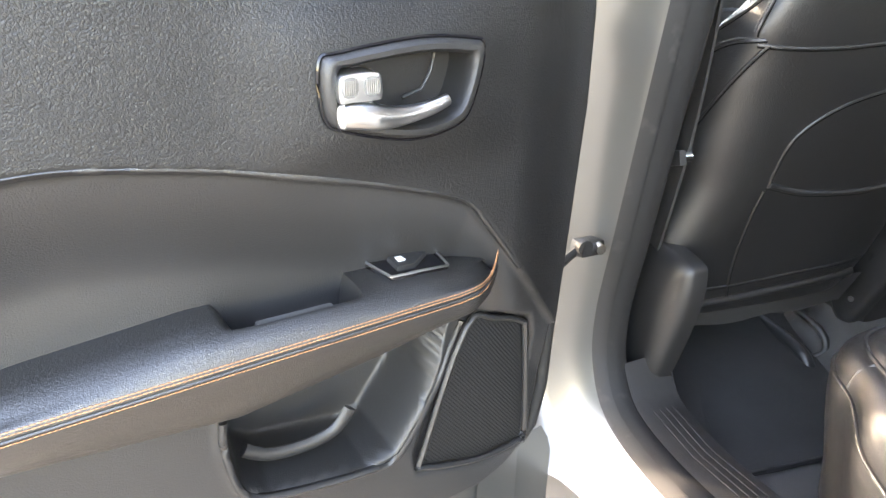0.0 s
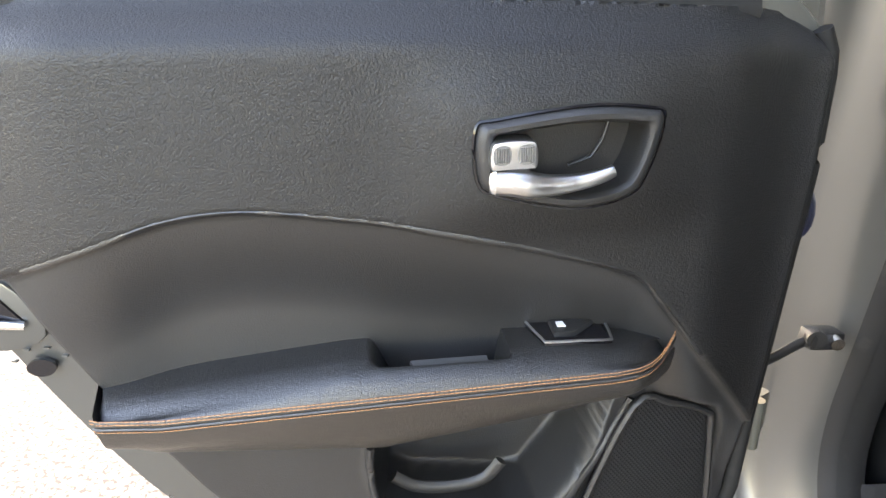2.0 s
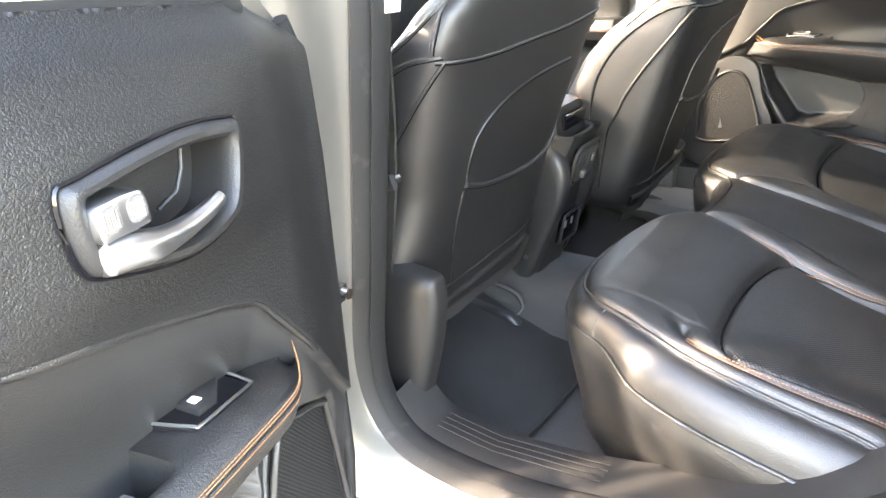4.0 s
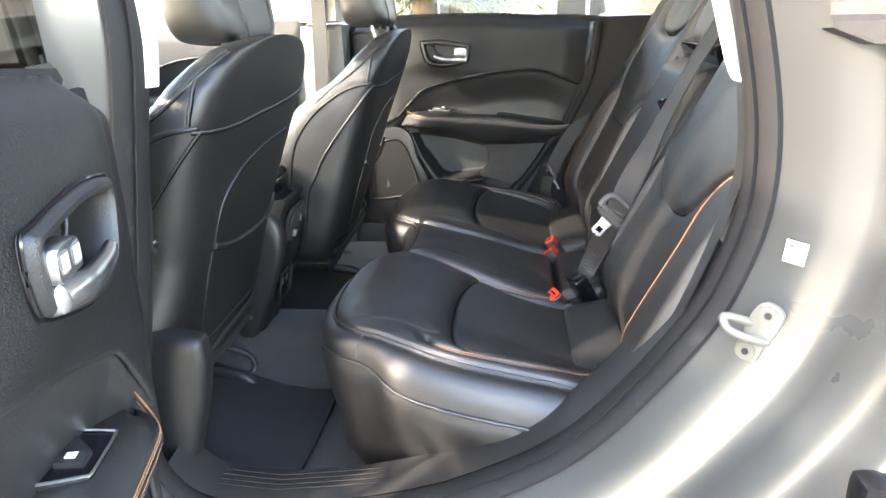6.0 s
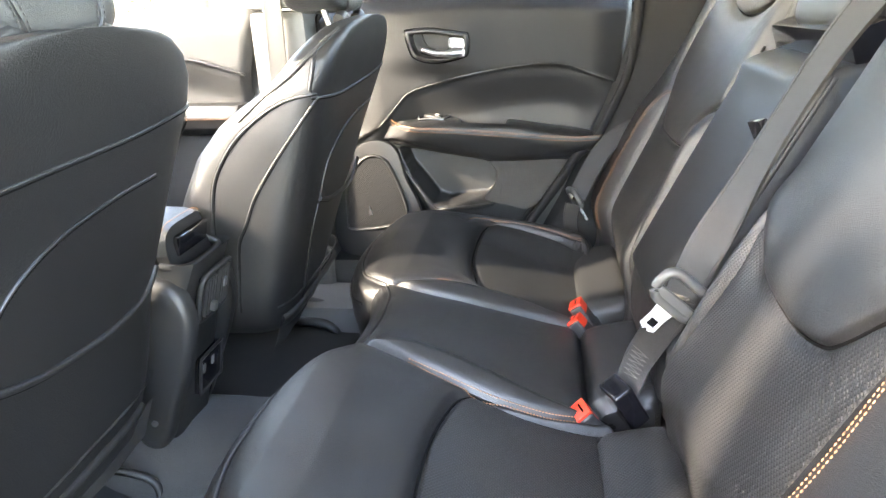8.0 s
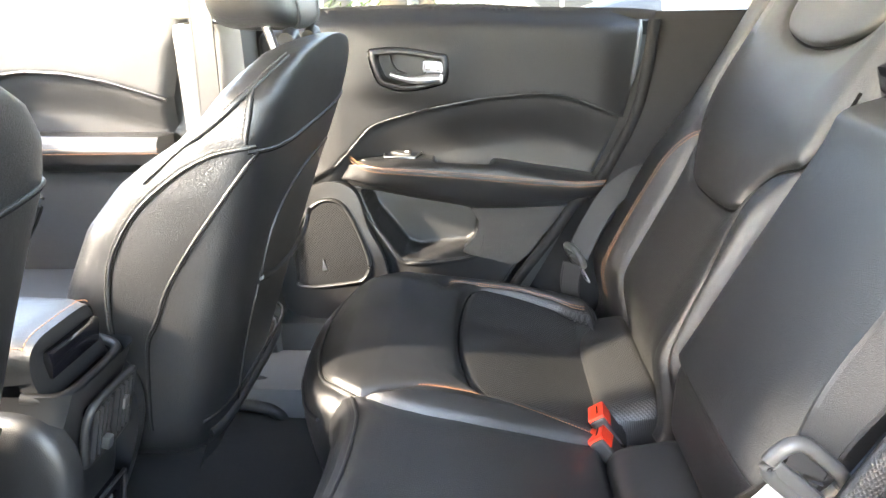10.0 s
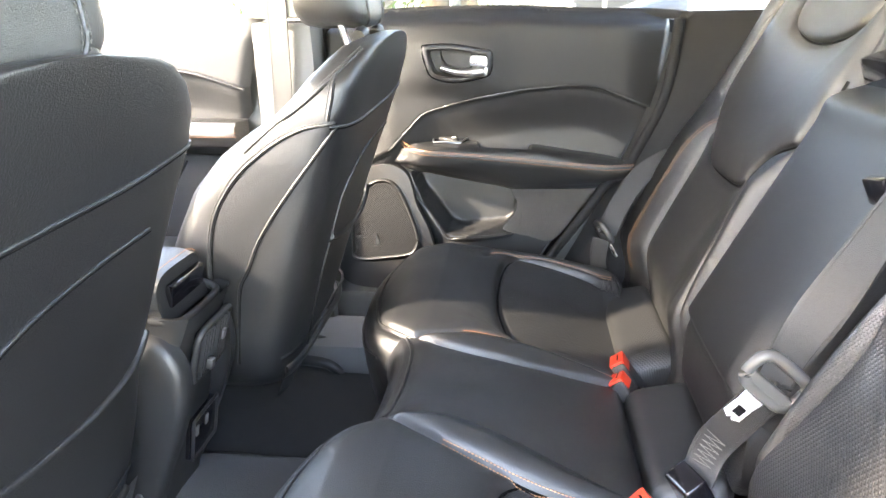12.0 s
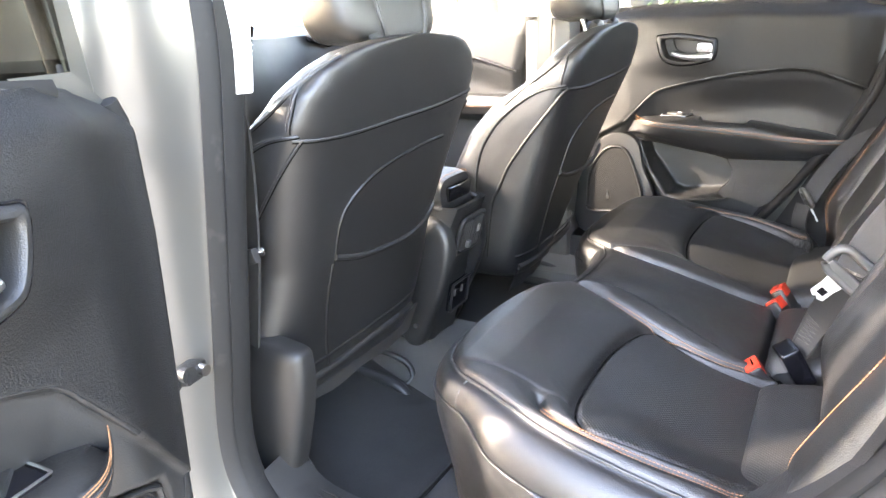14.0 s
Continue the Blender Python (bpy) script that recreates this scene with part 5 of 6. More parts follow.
twist = [Vector((0.06, -0.74, -0.66)).lerp(Vector((-0.95, -0.2, -0.1)), smooth(0.0, 0.55, i / 60)) for i in range(61)]
belt([(-0.178, 0.050, 0.895), (-0.172, 0.028, 0.945), (-0.176, 0.000, 1.01), (-0.185, -0.036, 1.10), (-0.205, -0.078, 1.20), (-0.26, -0.115, 1.29), (-0.40, -0.18, 1.46)], twist, "dusty grey seat belt across the rear backrest")
belt([(-0.176, 0.052, 0.888), (-0.160, 0.062, 0.850), (-0.135, 0.078, 0.80), (-0.122, 0.090, 0.762), (-0.132, 0.103, 0.725)], [Vector((0.1, -0.8, -0.6)).lerp(Vector((-0.8, -0.5, -0.2)), i / 40) for i in range(41)], "short folded end of a grey seat belt", 0.044)
belt([(0.612, 0.135, 0.80), (0.630, 0.105, 0.862), (0.643, 0.062, 0.925), (0.646, 0.0, 0.965), (0.645, -0.08, 0.99)], (0.5, 0.8, 0.3), "grey seat belt beside the far rear seat")
belt([(0.606, 0.145, 0.785), (0.60, 0.15, 0.74), (0.60, 0.14, 0.69)], (0.7, 0.7, 0), "lower end of a grey seat belt")
belt([(0.636, 0.86, 1.58), (0.640, 0.865, 1.3), (0.645, 0.875, 1.05), (0.64, 0.89, 0.80), (0.64, 0.90, 0.55)], (0.1, 1, 0.05), "grey front seat belt on the far pillar")
belt([(-0.62, 0.80, 1.50), (-0.622, 0.80, 1.25), (-0.625, 0.81, 1.0), (-0.622, 0.87, 0.7), (-0.62, 0.90, 0.50)], (0.1, 1, 0.05), "grey front seat belt on the near pillar")
anchor = thing("belt_anchor", "steel belt anchor bolted to the pillar trim", "belt anchor")
part("bracket", block((0.012, 0.034, 0.022), pose(-0.640, 0.80, 0.965, -18, 0, 0), 0.004), PLASTIC, anchor)
part("bolt", tube([(-0.640, 0.794, 0.968), (-0.622, 0.794, 0.968)], 0.009, 12), CHROME, anchor, "bright bolt head")
hook = thing("coat_clip", "small white trim clip beside the front seat", "trim clip")
part("clip", tube([(-0.520, 0.892, 0.545), (-0.508, 0.884, 0.548)], 0.006, 10), WHITE, hook)
clip = thing("belt_guide", "black plastic belt guide on the backrest", "belt guide")
part("guide", block((0.035, 0.012, 0.03), pose(-0.140, -0.036, 1.099, -22, 10, 5), 0.004), GLOSS_BLACK, clip)

# zig-zag stitching on the short belt end
zig = []
for i in range(13):
    k = i / 12
    base = Vector((-0.128, 0.083, 0.785)).lerp(Vector((-0.126, 0.097, 0.742)), k)
    zig.append(base + Vector((-0.5, -0.75, -0.35)).normalized() * (0.012 if i % 2 else -0.012) + Vector((-0.0016, 0.0032, 0.001)))
zz = thing("belt_label", "folded belt end with zig-zag thread", "belt end")
stitches(zig, zz, GREY_THREAD, "pale zig-zag stitching", step=0.004, length=0.0038, r=0.0007)

# ---- centre console ----
console = thing("centre_console", "dark plastic centre console with rear air vents", "console")
CM = Matrix.Translation((0.014, 0.012, -0.006))


def tower_section(q, k):
    y = 0.874 - 0.105 * k
    w = 0.070 + 0.006 * k
    return [CM @ Vector(p) for p in ((-w, 1.1, q.z), (-w, y + 0.02, q.z), (-w + 0.008, y + 0.005, q.z), (-w + 0.022, y, q.z), (w - 0.022, y, q.z), (w - 0.008, y + 0.005, q.z), (w, y + 0.02, q.z), (w, 1.1, q.z))]


part("tower", along([(0, 0, z) for z in (0.52, 0.57, 0.60, 0.66, 0.70, 0.76, 0.80, 0.84, 0.865, 0.890)], tower_section), PLASTIC, console)


def lid(u, v):
    """The padded lid: arched across, rounded at its rear end."""
    a = math.pi * u
    y = 0.818 + 0.30 * v
    e = 1 - (1 - smooth(0, 0.10, v)) * 0.10
    c = math.copysign(abs(math.cos(a)) ** 0.45, math.cos(a))
    return CM @ Vector((0.074 * c * e, y - 0.004 * math.sin(a), 0.902 + 0.052 * abs(math.sin(a)) ** 0.5 * e + 0.10 * (y - 0.82) * 0.3))


top_lid = part("armrest_lid", surf(lid, 40, 30, sharp=60), LEATHER_SMOOTH, console, "padded black leather console lid")
part("lid_end", prism([(0.0735 * math.copysign(abs(math.cos(a)) ** 0.45, math.cos(a)) * 0.9, 0.902 + 0.052 * math.sin(a) ** 0.5 * 0.9) for a in np.linspace(0, math.pi, 25)] + [(-0.066, 0.872), (0.066, 0.872)], 0.02, lambda a, b, c: CM @ Vector((a, 0.818 - c - 0.30 * (0.90 - b) * (b < 0.90), b)), 0.003), PLASTIC, console, "plastic end of the console lid")
part("lid_latch", block((0.098, 0.012, 0.034), CM @ pose(0.004, 0.812, 0.912, 12, 0, 0), 0.003), GLOSS_BLACK, console, "gloss black latch panel")
part("lid_lip", tube([CM @ Vector(p) for p in curve([(-0.074, 0.83, 0.888), (-0.066, 0.800, 0.882), (-0.04, 0.788, 0.880), (0.04, 0.788, 0.880), (0.066, 0.800, 0.882), (0.074, 0.83, 0.888)], 5)], 0.0065, 8), PLASTIC, console, "raised lip under the lid")
for sx in (-1, 1):
    stitches([CM @ Vector((sx * 0.064, 0.824 + 0.006 * i, 0.9445 + 0.00018 * i)) for i in range(40)], top_lid, THREAD, "orange contrast stitching")
stitches([CM @ Vector((0.064 * k, 0.822, 0.9535 - 0.010 * abs(k) ** 6)) for k in np.linspace(-1, 1, 24)], top_lid, THREAD, "orange contrast stitching")
vring = curve([(-0.044, 0.7745, 0.857), (0.0, 0.7725, 0.860), (0.046, 0.7745, 0.857), (0.052, 0.783, 0.835), (0.050, 0.795, 0.795), (0.042, 0.800, 0.775), (-0.040, 0.800, 0.775), (-0.050, 0.795, 0.795), (-0.052, 0.783, 0.835)], 5, True)
vent = part("vent_frame", tube([CM @ (p - Vector((0, 0.004, 0))) for p in vring], 0.0055, 8, True), PLASTIC, console, "raised vent surround")
for x in (-0.024, 0.024):
    part("vent_box", block((0.042, 0.012, 0.078), CM @ pose(x, 0.788, 0.816, 16, 0, 0), 0.004), GLOSS_BLACK, vent)
    for i in range(4):
        part("vane", block((0.003, 0.008, 0.072), CM @ pose(x - 0.015 + 0.010 * i, 0.780, 0.816, 16, 0, 0), 0.0008), PLASTIC, vent)
    part("vent_tab", block((0.012, 0.010, 0.017), CM @ pose(x, 0.776, 0.81 + (0.012 if x > 0 else -0.014), 16, 0, 0), 0.003), SATIN, vent, "small silver vent tab")
usb = part("port_panel", block((0.085, 0.016, 0.075), CM @ pose(0.022, 0.838, 0.648, 11, 0, 0), 0.006), GLOSS_BLACK, console, "gloss black charging port panel")
part("port_rim", tube([CM @ (pose(0.022, 0.829, 0.648, 11, 0, 0) @ Vector(p)) for p in curve([(-0.042, 0, 0.03), (-0.034, 0, 0.037), (0.034, 0, 0.037), (0.042, 0, 0.03), (0.042, 0, -0.03), (0.034, 0, -0.037), (-0.034, 0, -0.037), (-0.042, 0, -0.03)], 3, True)], 0.003, 6, True), PLASTIC, usb)
for x in (0.004, 0.038):
    port = part("port", block((0.012, 0.004, 0.022), CM @ pose(x, 0.828, 0.655, 11, 0, 0), 0.002), GLOSS_BLACK, usb)
    part("port_mark", block((0.008, 0.002, 0.018), CM @ pose(x - 0.011, 0.8265, 0.660, 11, 0, 0), 0.0), SILL_GREY, usb)
wing = fine([(0.792, 0.835), (0.83, 0.868), (0.90, 0.862), (0.945, 0.80), (0.945, 0.60), (0.91, 0.535), (0.875, 0.55), (0.845, 0.62), (0.805, 0.71), (0.785, 0.78)], 5, True)
for sx in (-1, 1):
    rows = [(1.0, 0.0), (1.0, 0.016), (0.97, 0.024), (0.90, 0.029), (0.75, 0.031), (0.05, 0.031)]
    n = len(wing)
    part("side_wing", raw([CM @ Vector((sx * (0.066 + h), 0.87 + (a - 0.87) * k, 0.70 + (b - 0.70) * k)) for k, h in rows for a, b in wing], [(j * n + i, j * n + (i + 1) % n, (j + 1) * n + (i + 1) % n, (j + 1) * n + i)[::sx] for j in range(len(rows) - 1) for i in range(n)], 60), PLASTIC, console, "curved console side panel")
    part("wing_screw", tube([CM @ Vector((sx * 0.094, 0.885, 0.60)), CM @ Vector((sx * 0.100, 0.885, 0.60))], 0.006, 10), SATIN, console)

# ---- floor mats ----
def floor_mat(x0, x1, y0, y1):
    t = thing("floor_mat", "black carpet floor mat with bound edge", "floor mat", "floor mats")
    o = [(x0, y0 + 0.05), (x0 + 0.03, y0), (x1 - 0.03, y0), (x1, y0 + 0.05), (x1, y1), (x0, y1)]
    ring = [(p.x, p.y) for p in curve([(a, b, 0) for a, b in o], 5, True)]
    part("mat_body", prism(ring, 0.008, lambda a, b, c: Vector((a, b, 0.460 + c + 0.06 * smooth(0.85, 1.05, b)))), MAT, t)
    part("binding", tube([(a, b, 0.460 + 0.06 * smooth(0.85, 1.05, b)) for a, b in ring], 0.004, 6, True), PLASTIC, t)


floor_mat(-0.530, -0.125, 0.665, 1.0)
floor_mat(0.19, 0.56, 0.62, 0.98)
setting("scuff_panel_right", slab(0.52, 0.70, 0.60, 1.0, 0.44, 0.535, 0.03), SILL_GREY, "grey plastic sill cover by the far door", "sill trim")

# ---- striker and label on the rear pillar ----
strk = thing("door_striker", "cream painted door striker with two bolts", "door striker")
SN = Vector((-0.80, 0.58, 0.16)).normalized()
SA = (Vector((0, -0.42, 0.90)) - SN * SN.dot(Vector((0, -0.42, 0.90)))).normalized()
SB = SN.cross(SA)
SO = Vector((-0.776, -0.024, 0.918))


def on_plate(a, b, c):
    return SO + SA * a + SB * b + SN * c


part("plate", prism([(p.x, p.y) for p in curve([(-0.042, -0.006, 0), (-0.038, 0.014, 0), (-0.012, 0.016, 0), (0.012, 0.020, 0), (0.036, 0.018, 0), (0.044, 0.004, 0), (0.038, -0.016, 0), (0.010, -0.020, 0), (-0.012, -0.016, 0), (-0.036, -0.018, 0)], 3, True)], 0.010, lambda a, b, c: on_plate(a * 0.88, b * 0.85, c + 0.006), 0.002), STRIKER, strk)
part("loop", tube([on_plate(*p) for p in curve([(0.006, 0.010, 0.0), (0.008, 0.026, 0.022), (0.006, 0.036, 0.036), (-0.002, 0.024, 0.040), (-0.004, 0.002, 0.024), (-0.004, -0.014, 0.0)], 6)], 0.0050, 8), STRIKER, strk, "cream painted latch loop")
for a in (-0.025, 0.026):
    part("bolt", tube([on_plate(a, 0, 0.004), on_plate(a, 0, 0.010)], 0.0105, 14), STRIKER, strk, "round bolt head")
    part("socket", tube([on_plate(a, 0, 0.0095), on_plate(a, 0, 0.0104)], 0.0045, 6), RUBBER, strk)

sticker = thing("sticker", "small white paper sticker with unreadable print", "sticker")
LO, LX, LY = Vector((-0.7375, -0.0565, 1.0215)), Vector((-0.0135, -0.0195, -0.003)), Vector((0.001, 0.002, -0.027))
LN = LY.cross(LX).normalized() * -0.0016
LN = LN if LN.x < 0 else -LN
part("paper", prism([(0, 0), (1, 0), (1, 1), (0, 1)], 0.4, lambda a, b, c: LO + LX * a + LY * b + LN * (1 + c), 0), WHITE, sticker)
for y0, x0, x1, hh in ((0.16, 0.16, 0.36, 0.16), (0.2, 0.52, 0.86, 0.05), (0.46, 0.14, 0.84, 0.07), (0.64, 0.14, 0.80, 0.07), (0.80, 0.18, 0.50, 0.05)):
    part("print_bar", prism([(x0, y0), (x1, y0), (x1, y0 + hh), (x0, y0 + hh)], 0.1, lambda a, b, c: LO + LX * a + LY * b + LN * (1.25 + c), 0), INK, sticker)

check = thing("check_strap", "black door check strap bolted to the pillar", "check strap")
part("strap", tube(curve([(-0.845, 0.78, 0.812), (-0.811, 0.80, 0.818), (-0.78, 0.812, 0.830), (-0.755, 0.815, 0.834)], 5), 0.0045, 8, flat=1.6), PLASTIC, check)
part("bracket", block((0.048, 0.026, 0.024), pose(-0.758, 0.818, 0.834, 0, 8, 20), 0.006), PLASTIC, check)
part("collar", tube([(-0.770, 0.800, 0.840), (-0.770, 0.812, 0.840)], 0.012, 12), PLASTIC, check)
part("bolt", tube([(-0.746, 0.797, 0.836), (-0.746, 0.812, 0.836)], 0.008, 12), CHROME, check)


# ---- front of the cabin ----
FD_SWEEP = [(0.94, 1.095), (1.01, 1.122), (1.10, 1.150), (1.19, 1.168), (1.28, 1.174), (1.376, 1.163), (1.60, 1.10), (1.95, 1.0)]


def front_lining(u, v):
    z = 0.45 + 0.83 * v
    y0 = table([(0.45, 1.02), (1.03, 1.0), (1.115, 0.978), (1.27, 0.935), (1.30, 0.93)], z)
    y = y0 + (1.95 - y0) * u
    k = table(FD_SWEEP, y) - z
    d = 0.0 - 0.03 * smooth(1.22, 1.28, z) - 0.02 * (1 - smooth(0, 0.02, y - y0))
    if k > 0:
        d -= 0.008 * smooth(0, 0.006, k) + 0.045 * smooth(0, 0.10, k)
    return Vector((0.70 - d, y, z))


front_door = thing("front_door", "closed far front car door with grained lining", "car door")
fl = part("lining", surf(front_lining, 80, 110, sharp=0), SUNLIT_TRIM, front_door)
part("bead", tube([(0.697, y, table(FD_SWEEP, y)) for y in np.linspace(0.985, 1.9, 60)], 0.004, 6), LEATHER_SMOOTH, front_door, "raised black bead")


def front_arm(u, v):
    y = 1.0 + 0.75 * u
    z0 = 1.035 + 0.01 * u
    prof = [(0.06, 0.0), (0.0, 0.002), (-0.035, 0.0), (-0.048, -0.012), (-0.052, -0.03), (-0.04, -0.06), (0.0, -0.085), (0.06, -0.09)]
    x = v * 7
    i = min(int(x), 6)
    t = x - i
    e = smooth(0, 0.03, u)
    d = prof[i][0] + (prof[i + 1][0] - prof[i][0]) * t
    return Vector((0.735 + d * e, y, z0 + prof[i][1] + (prof[i + 1][1] - prof[i][1]) * t))


fa = part("armrest", surf(front_arm, 40, 42, sharp=50), LEATHER_SMOOTH, front_door, "padded black armrest")
for dz in (-0.022, -0.032):
    stitches([(0.6825, y, 1.035 + dz) for y in np.linspace(1.015, 1.7, 60)], fa, THREAD, "orange contrast stitching")
part("shell", slab(0.76, 0.88, 0.93, 2.0, 0.45, 1.25, 0.02), SILVER_PAINT, front_door, "silver door shell")
dash = thing("dashboard", "black dashboard with centre screen", "dashboard")


def dash_back(x):
    """The dashboard draws back towards the far door."""
    k = min(1.0, max(0.0, (x - 0.02) / 0.46))
    return 0.16 * k * k * (3 - 2 * k)


part("top_pad", along([(x, 0, 0) for x in np.linspace(-0.68, 0.70, 28)], lambda q, k: [(q.x, 1.95, 1.10), (q.x, 1.72 + 0.25 * dash_back(q.x), 1.26), (q.x, 1.54 + 0.85 * dash_back(q.x), 1.285), (q.x, 1.46 + dash_back(q.x), 1.25), (q.x, 1.425 + dash_back(q.x), 1.12), (q.x, 1.47 + dash_back(q.x), 0.95), (q.x, 1.55 + dash_back(q.x), 0.75), (q.x, 1.70 + 0.5 * dash_back(q.x), 0.45)]), SOFT_TRIM, dash)
scr = part("screen", block((0.215, 0.03, 0.15), pose(-0.155, 1.375, 1.222, 10, 0, 8), 0.014, seg=3), GLOSS_BLACK, dash, "gloss black screen surround")
part("screen_rim", tube([pose(-0.155, 1.358, 1.222, 10, 0, 8) @ Vector(p) for p in curve([(-0.10, 0, 0.064), (0.09, 0, 0.064), (0.10, 0, -0.05), (0.09, 0, -0.064), (-0.09, 0, -0.064), (-0.10, 0, -0.05)], 4, True)], 0.004, 6, True), SATIN, scr, "dull silver rim")
part("display", block((0.175, 0.004, 0.105), pose(-0.160, 1.357, 1.226, 10, 0, 8), 0.001), DISPLAY, scr, "pale grey switched-on display")
part("vent_column", block((0.05, 0.03, 0.14), pose(-0.045, 1.395, 1.225, 10, 14, 0), 0.012), GLOSS_BLACK, dash, "black air vent")
for i in range(8):
    part("vane", block((0.036, 0.012, 0.003), pose(-0.052 + 0.0038 * i, 1.38, 1.172 + 0.0145 * i, 10, 14, 0), 0.001), SATIN, dash)
end_vent = part("end_vent", block((0.125, 0.03, 0.085), pose(0.518, 1.606, 1.258, 14, 12, 6), 0.018, seg=4), GLOSS_BLACK, dash, "black passenger air vent")
part("vent_rim", tube([pose(0.518, 1.590, 1.258, 14, 12, 6) @ Vector((0.056 * a, 0, 0.036 * b)) for a, b in fine([(-1, 0.6), (-0.7, 1), (0.7, 1), (1, 0.6), (0.9, -0.7), (0.6, -1), (-0.6, -1), (-0.9, -0.7)], 4, True)], 0.0035, 6, True), SATIN, end_vent, "dull silver rim")
for i in range(4):
    part("vane", block((0.088, 0.010, 0.004), pose(0.518, 1.592, 1.258, 14, 12, 6) @ Matrix.Translation((0, 0, -0.021 + 0.014 * i)), 0.001), SATIN, end_vent)
panel = part("control_panel", block((0.20, 0.03, 0.13), pose(-0.15, 1.405, 1.045, 12, 0, 6), 0.012), PLASTIC, dash, "climate control panel")
for x, z in ((-0.085, 1.075), (-0.145, 1.025), (-0.21, 1.075)):
    part("knob", tube([(x, 1.39, z), (x, 1.37, z + 0.004)], 0.018, 16), SATIN, panel, "round silver-rimmed knob")
    part("knob_face", tube([(x, 1.372, z + 0.003), (x, 1.366, z + 0.005)], 0.013, 16), GLOSS_BLACK, panel)
for i in range(8):
    part("key", block((0.016, 0.006, 0.010), pose(-0.225 + 0.022 * i, 1.388, 1.05 - 0.0005 * i, 12, 0, 6), 0.002), GLOSS_BLACK, panel)
part("warning_key", block((0.016, 0.006, 0.010), pose(-0.15, 1.382, 1.085, 12, 0, 6), 0.002), RED, panel, "red hazard key")
wheel = thing("steering_wheel", "black leather steering wheel", "steering wheel")
WM = pose(-0.47, 1.30, 1.13, 66, 0, 0)
part("rim", tube([WM @ Vector((0.19 * math.cos(a), 0.19 * math.sin(a), 0)) for a in np.linspace(0, math.tau, 48)[:-1]], 0.016, 10, True), LEATHER, wheel)
part("hub", block((0.14, 0.12, 0.05), WM, 0.02), PLASTIC, wheel)
for a in (0, math.pi, -math.pi / 2):
    part("spoke", tube([WM @ Vector((0.05 * math.cos(a), 0.05 * math.sin(a), 0)), WM @ Vector((0.18 * math.cos(a), 0.18 * math.sin(a), 0))], 0.014, 8), SATIN, wheel)
part("column", tube([(-0.47, 1.33, 1.12), (-0.46, 1.56, 1.03)], 0.05, 14), PLASTIC, wheel)

setting("front_door_left", slab(-0.80, -0.70, 0.96, 1.95, 0.45, 1.22, 0.03), SOFT_TRIM, "closed near front door lining", "door lining")
setting("front_door_skin", slab(-0.888, -0.80, 0.93, 2.1, 0.42, 1.20, 0.03), SILVER_PAINT, "silver skin of the closed front door", "car door")


# ---- glazing of the front cabin ----
setting("windshield", surf(lambda u, v: Vector(((u - 0.5) * (1.34 - 0.2 * v), 2.02 - 0.74 * v + 0.10 * (2 * u - 1) ** 2 * -1, 1.12 + 0.50 * v)), 12, 8), GLASS, "clear windshield", "windshield")
setting("front_window_left", surf(lambda u, v: Vector((-0.83 + 0.13 * v * v, 0.90 + (0.98 - 0.5 * v) * u, 1.20 + 0.40 * v)), 6, 6), GLASS, "clear side window of the near front door", "window")
setting("front_window_right", surf(lambda u, v: Vector((0.80 - 0.12 * v * v, 0.95 + (0.95 - 0.5 * v) * u, 1.26 + 0.34 * v)), 6, 6), GLASS, "clear side window of the far front door", "window")
for sx in (-1, 1):
    setting("windshield_pillar", tube([(sx * 0.80, 2.0, 1.10), (sx * 0.74, 1.70, 1.33), (sx * 0.66, 1.25, 1.62)], 0.035, 10), SILVER_PAINT, "silver windshield pillar", "pillar")

# ---- beyond the far windows ----
WALL = material("tan_stucco", (0.60, 0.54, 0.46), 0.9, bump=[("noise", 30, 0.5)], vary=0.1, vary_scale=1)
DARK_PANE = material("dark_window", (0.05, 0.06, 0.07), 0.1, vary=0.1)
RED_PAINT = material("red_car_paint", (0.55, 0.02, 0.03), 0.3, coat=0.8, vary=0.05)
BARK = material("palm_bark", (0.20, 0.14, 0.09), 0.95, bump=[("noise", 20, 1.0)], vary=0.3)
FROND = material("palm_leaf", (0.10, 0.17, 0.045), 0.6, vary=0.3, vary_scale=3)
building = thing("building", "low tan stucco building with dark windows", "building")
part("wall", slab(24, 30, -14, 26, 0, 4.2, 0.05), WALL, building)
part("roof", slab(23.4, 30.4, -14.6, 26.6, 4.2, 4.6, 0.05), LINER, building, "pale flat roof edge")
for i in range(9):
    y = -12 + 4.2 * i
    w = part("window", slab(23.93, 24.02, y, y + 2.4, 0.9, 2.9, 0.01), LINER, building, "pale window frame")
    for k in range(2):
        part("pane", slab(23.90, 23.95, y + 0.1 + 1.15 * k, y + 1.1 + 1.15 * k, 1.0, 2.8, 0.0), DARK_PANE, w)


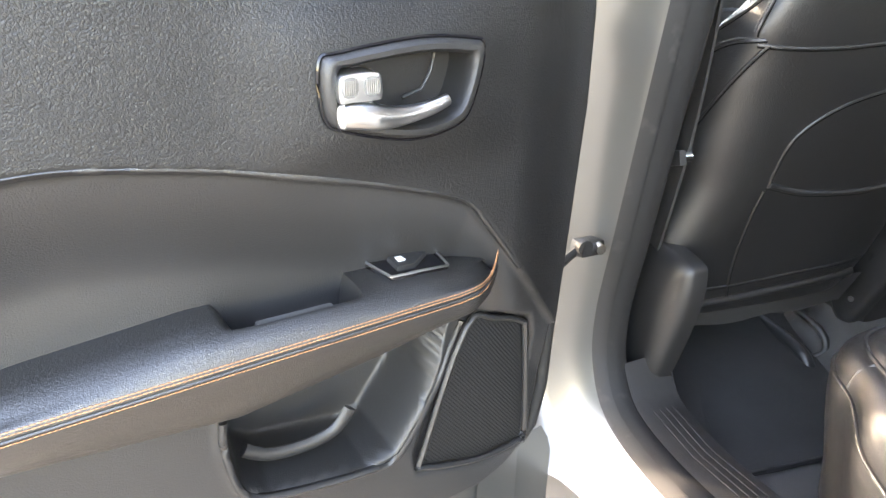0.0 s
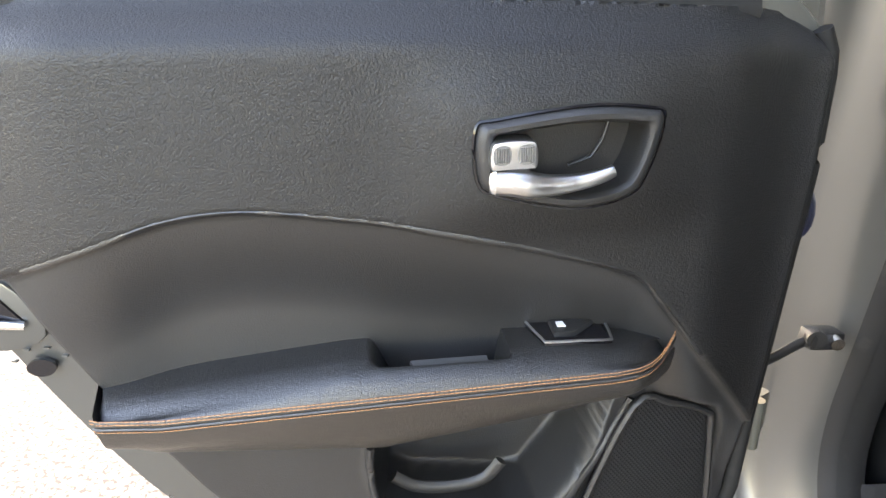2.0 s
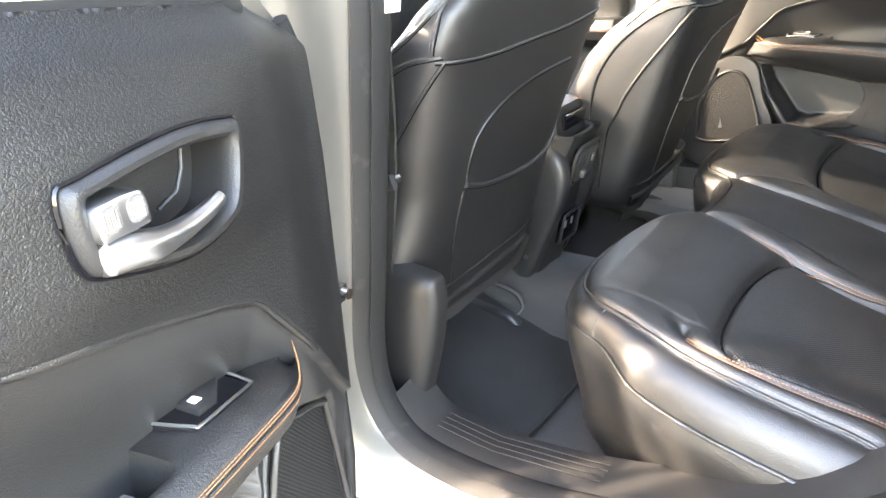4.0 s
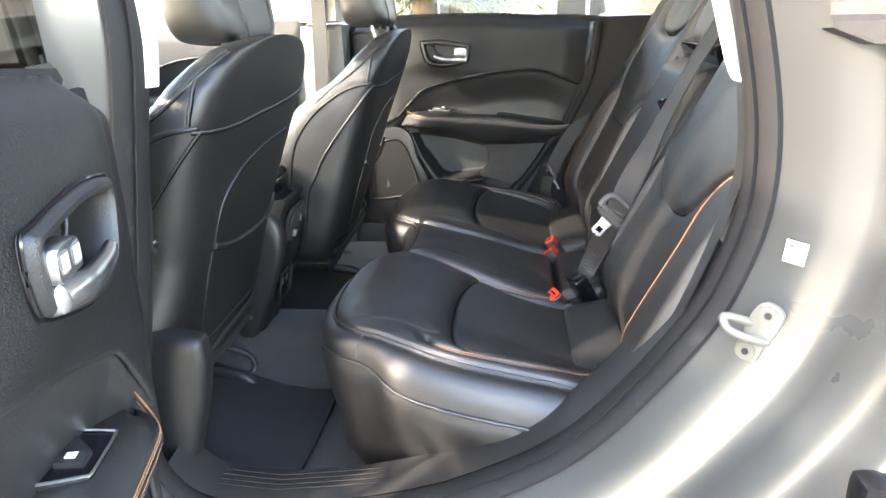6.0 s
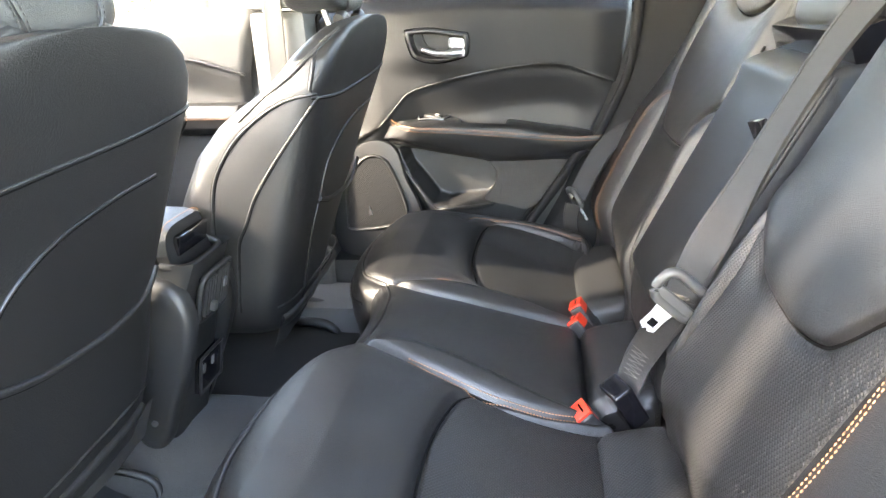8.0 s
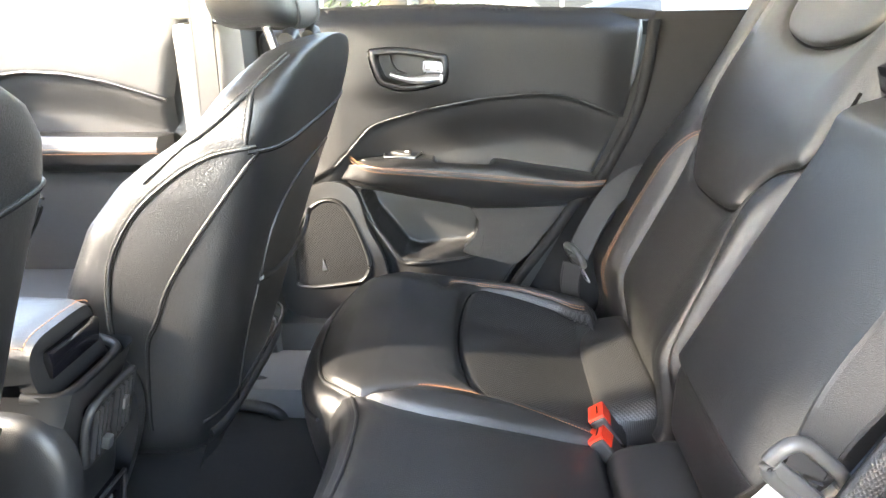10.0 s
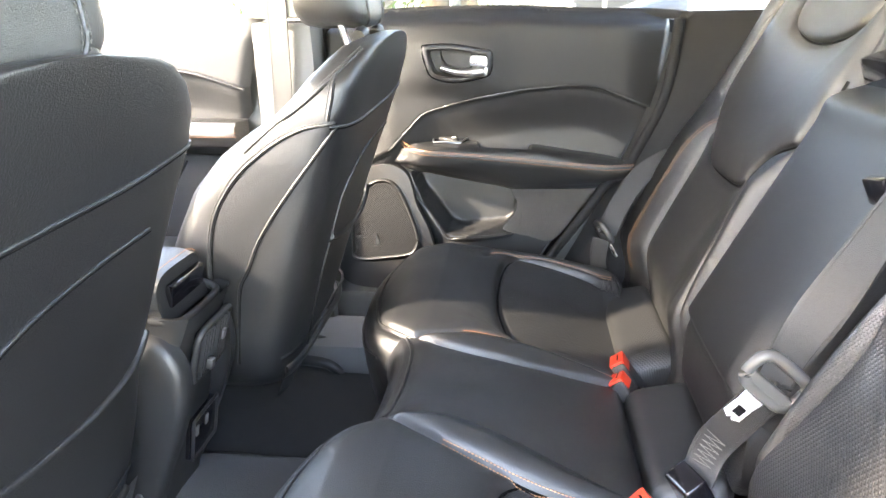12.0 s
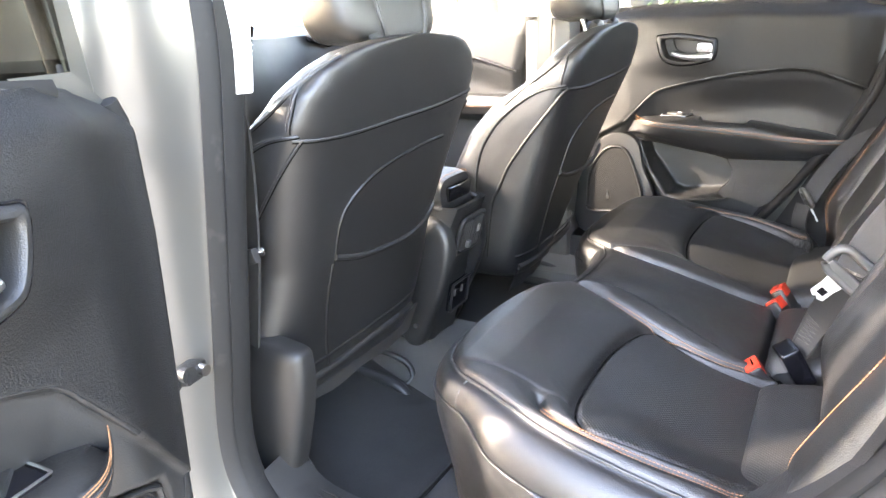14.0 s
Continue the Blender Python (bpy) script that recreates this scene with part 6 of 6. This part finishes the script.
def palm(x, y, h):
    t = thing("palm_tree", "short palm with shaggy brown trunk and green fronds", "palm tree", "palms", at=(0, 0, 0))
    rng = random.Random(int(x * 10 + y * 100))
    part("trunk", tube([(x, y, 0), (x + 0.03, y, h * 0.5), (x, y, h)], lambda k: 0.24 + 0.05 * math.sin(40 * k), 12), BARK, t)
    verts, faces = [], []
    for i in range(34):
        a, up = i * 2.4, rng.uniform(0.1, 1.2)
        base = Vector((x, y, h))
        for j in range(11):
            k = j / 10
            c = base + Vector((math.cos(a), math.sin(a), 0)) * (1.9 * k) + Vector((0, 0, up * k * 1.6 - 1.7 * k * k))
            side = Vector((-math.sin(a), math.cos(a), 0))
            for sgn in (-1, 1):
                b = len(verts)
                tip = c + side * sgn * 0.38 * (1 - 0.6 * k) + Vector((math.cos(a), math.sin(a), 0)) * 0.22 - Vector((0, 0, 0.16))
                verts += [c, c + Vector((math.cos(a), math.sin(a), 0)) * 0.06, tip]
                faces.append((b, b + 1, b + 2))
    part("crown", raw(verts, faces, 0), FROND, t, "spiky green fronds")


palm(13.0, 2.05, 1.75)
palm(13.2, 1.30, 1.8)
palm(15.5, 8.5, 2.0)
palm(14.0, -6.0, 1.9)
car = thing("parked_car", "red parked car on the far side", "car")
part("body", surf(lambda u, v: Vector((8.2 + 0.88 * math.sin(math.tau * u) * (1 - 0.1 * v), -3.9 + 4.3 * v, 0.62 + 0.40 * math.copysign(abs(math.cos(math.tau * u)) ** 0.5, math.cos(math.tau * u)) * (0.75 + 0.25 * math.sin(math.pi * v)))), 32, 20, ring=True, caps=True), RED_PAINT, car)
part("cabin", surf(lambda u, v: Vector((8.2 + 0.70 * math.sin(math.tau * u), -3.4 + 2.9 * v, 0.98 + 0.47 * max(0, math.cos(math.tau * u)) ** 0.5 * math.sin(math.pi * v) ** 0.6)), 32, 20, ring=True), DARK_PANE, car, "dark glazed cabin")
for wx, wy in ((7.45, -3.1), (7.45, -0.45), (8.95, -3.1), (8.95, -0.45)):
    wl = part("wheel", tube([(wx - 0.1, wy, 0.31), (wx + 0.1, wy, 0.31)], 0.31, 20), RUBBER, car)
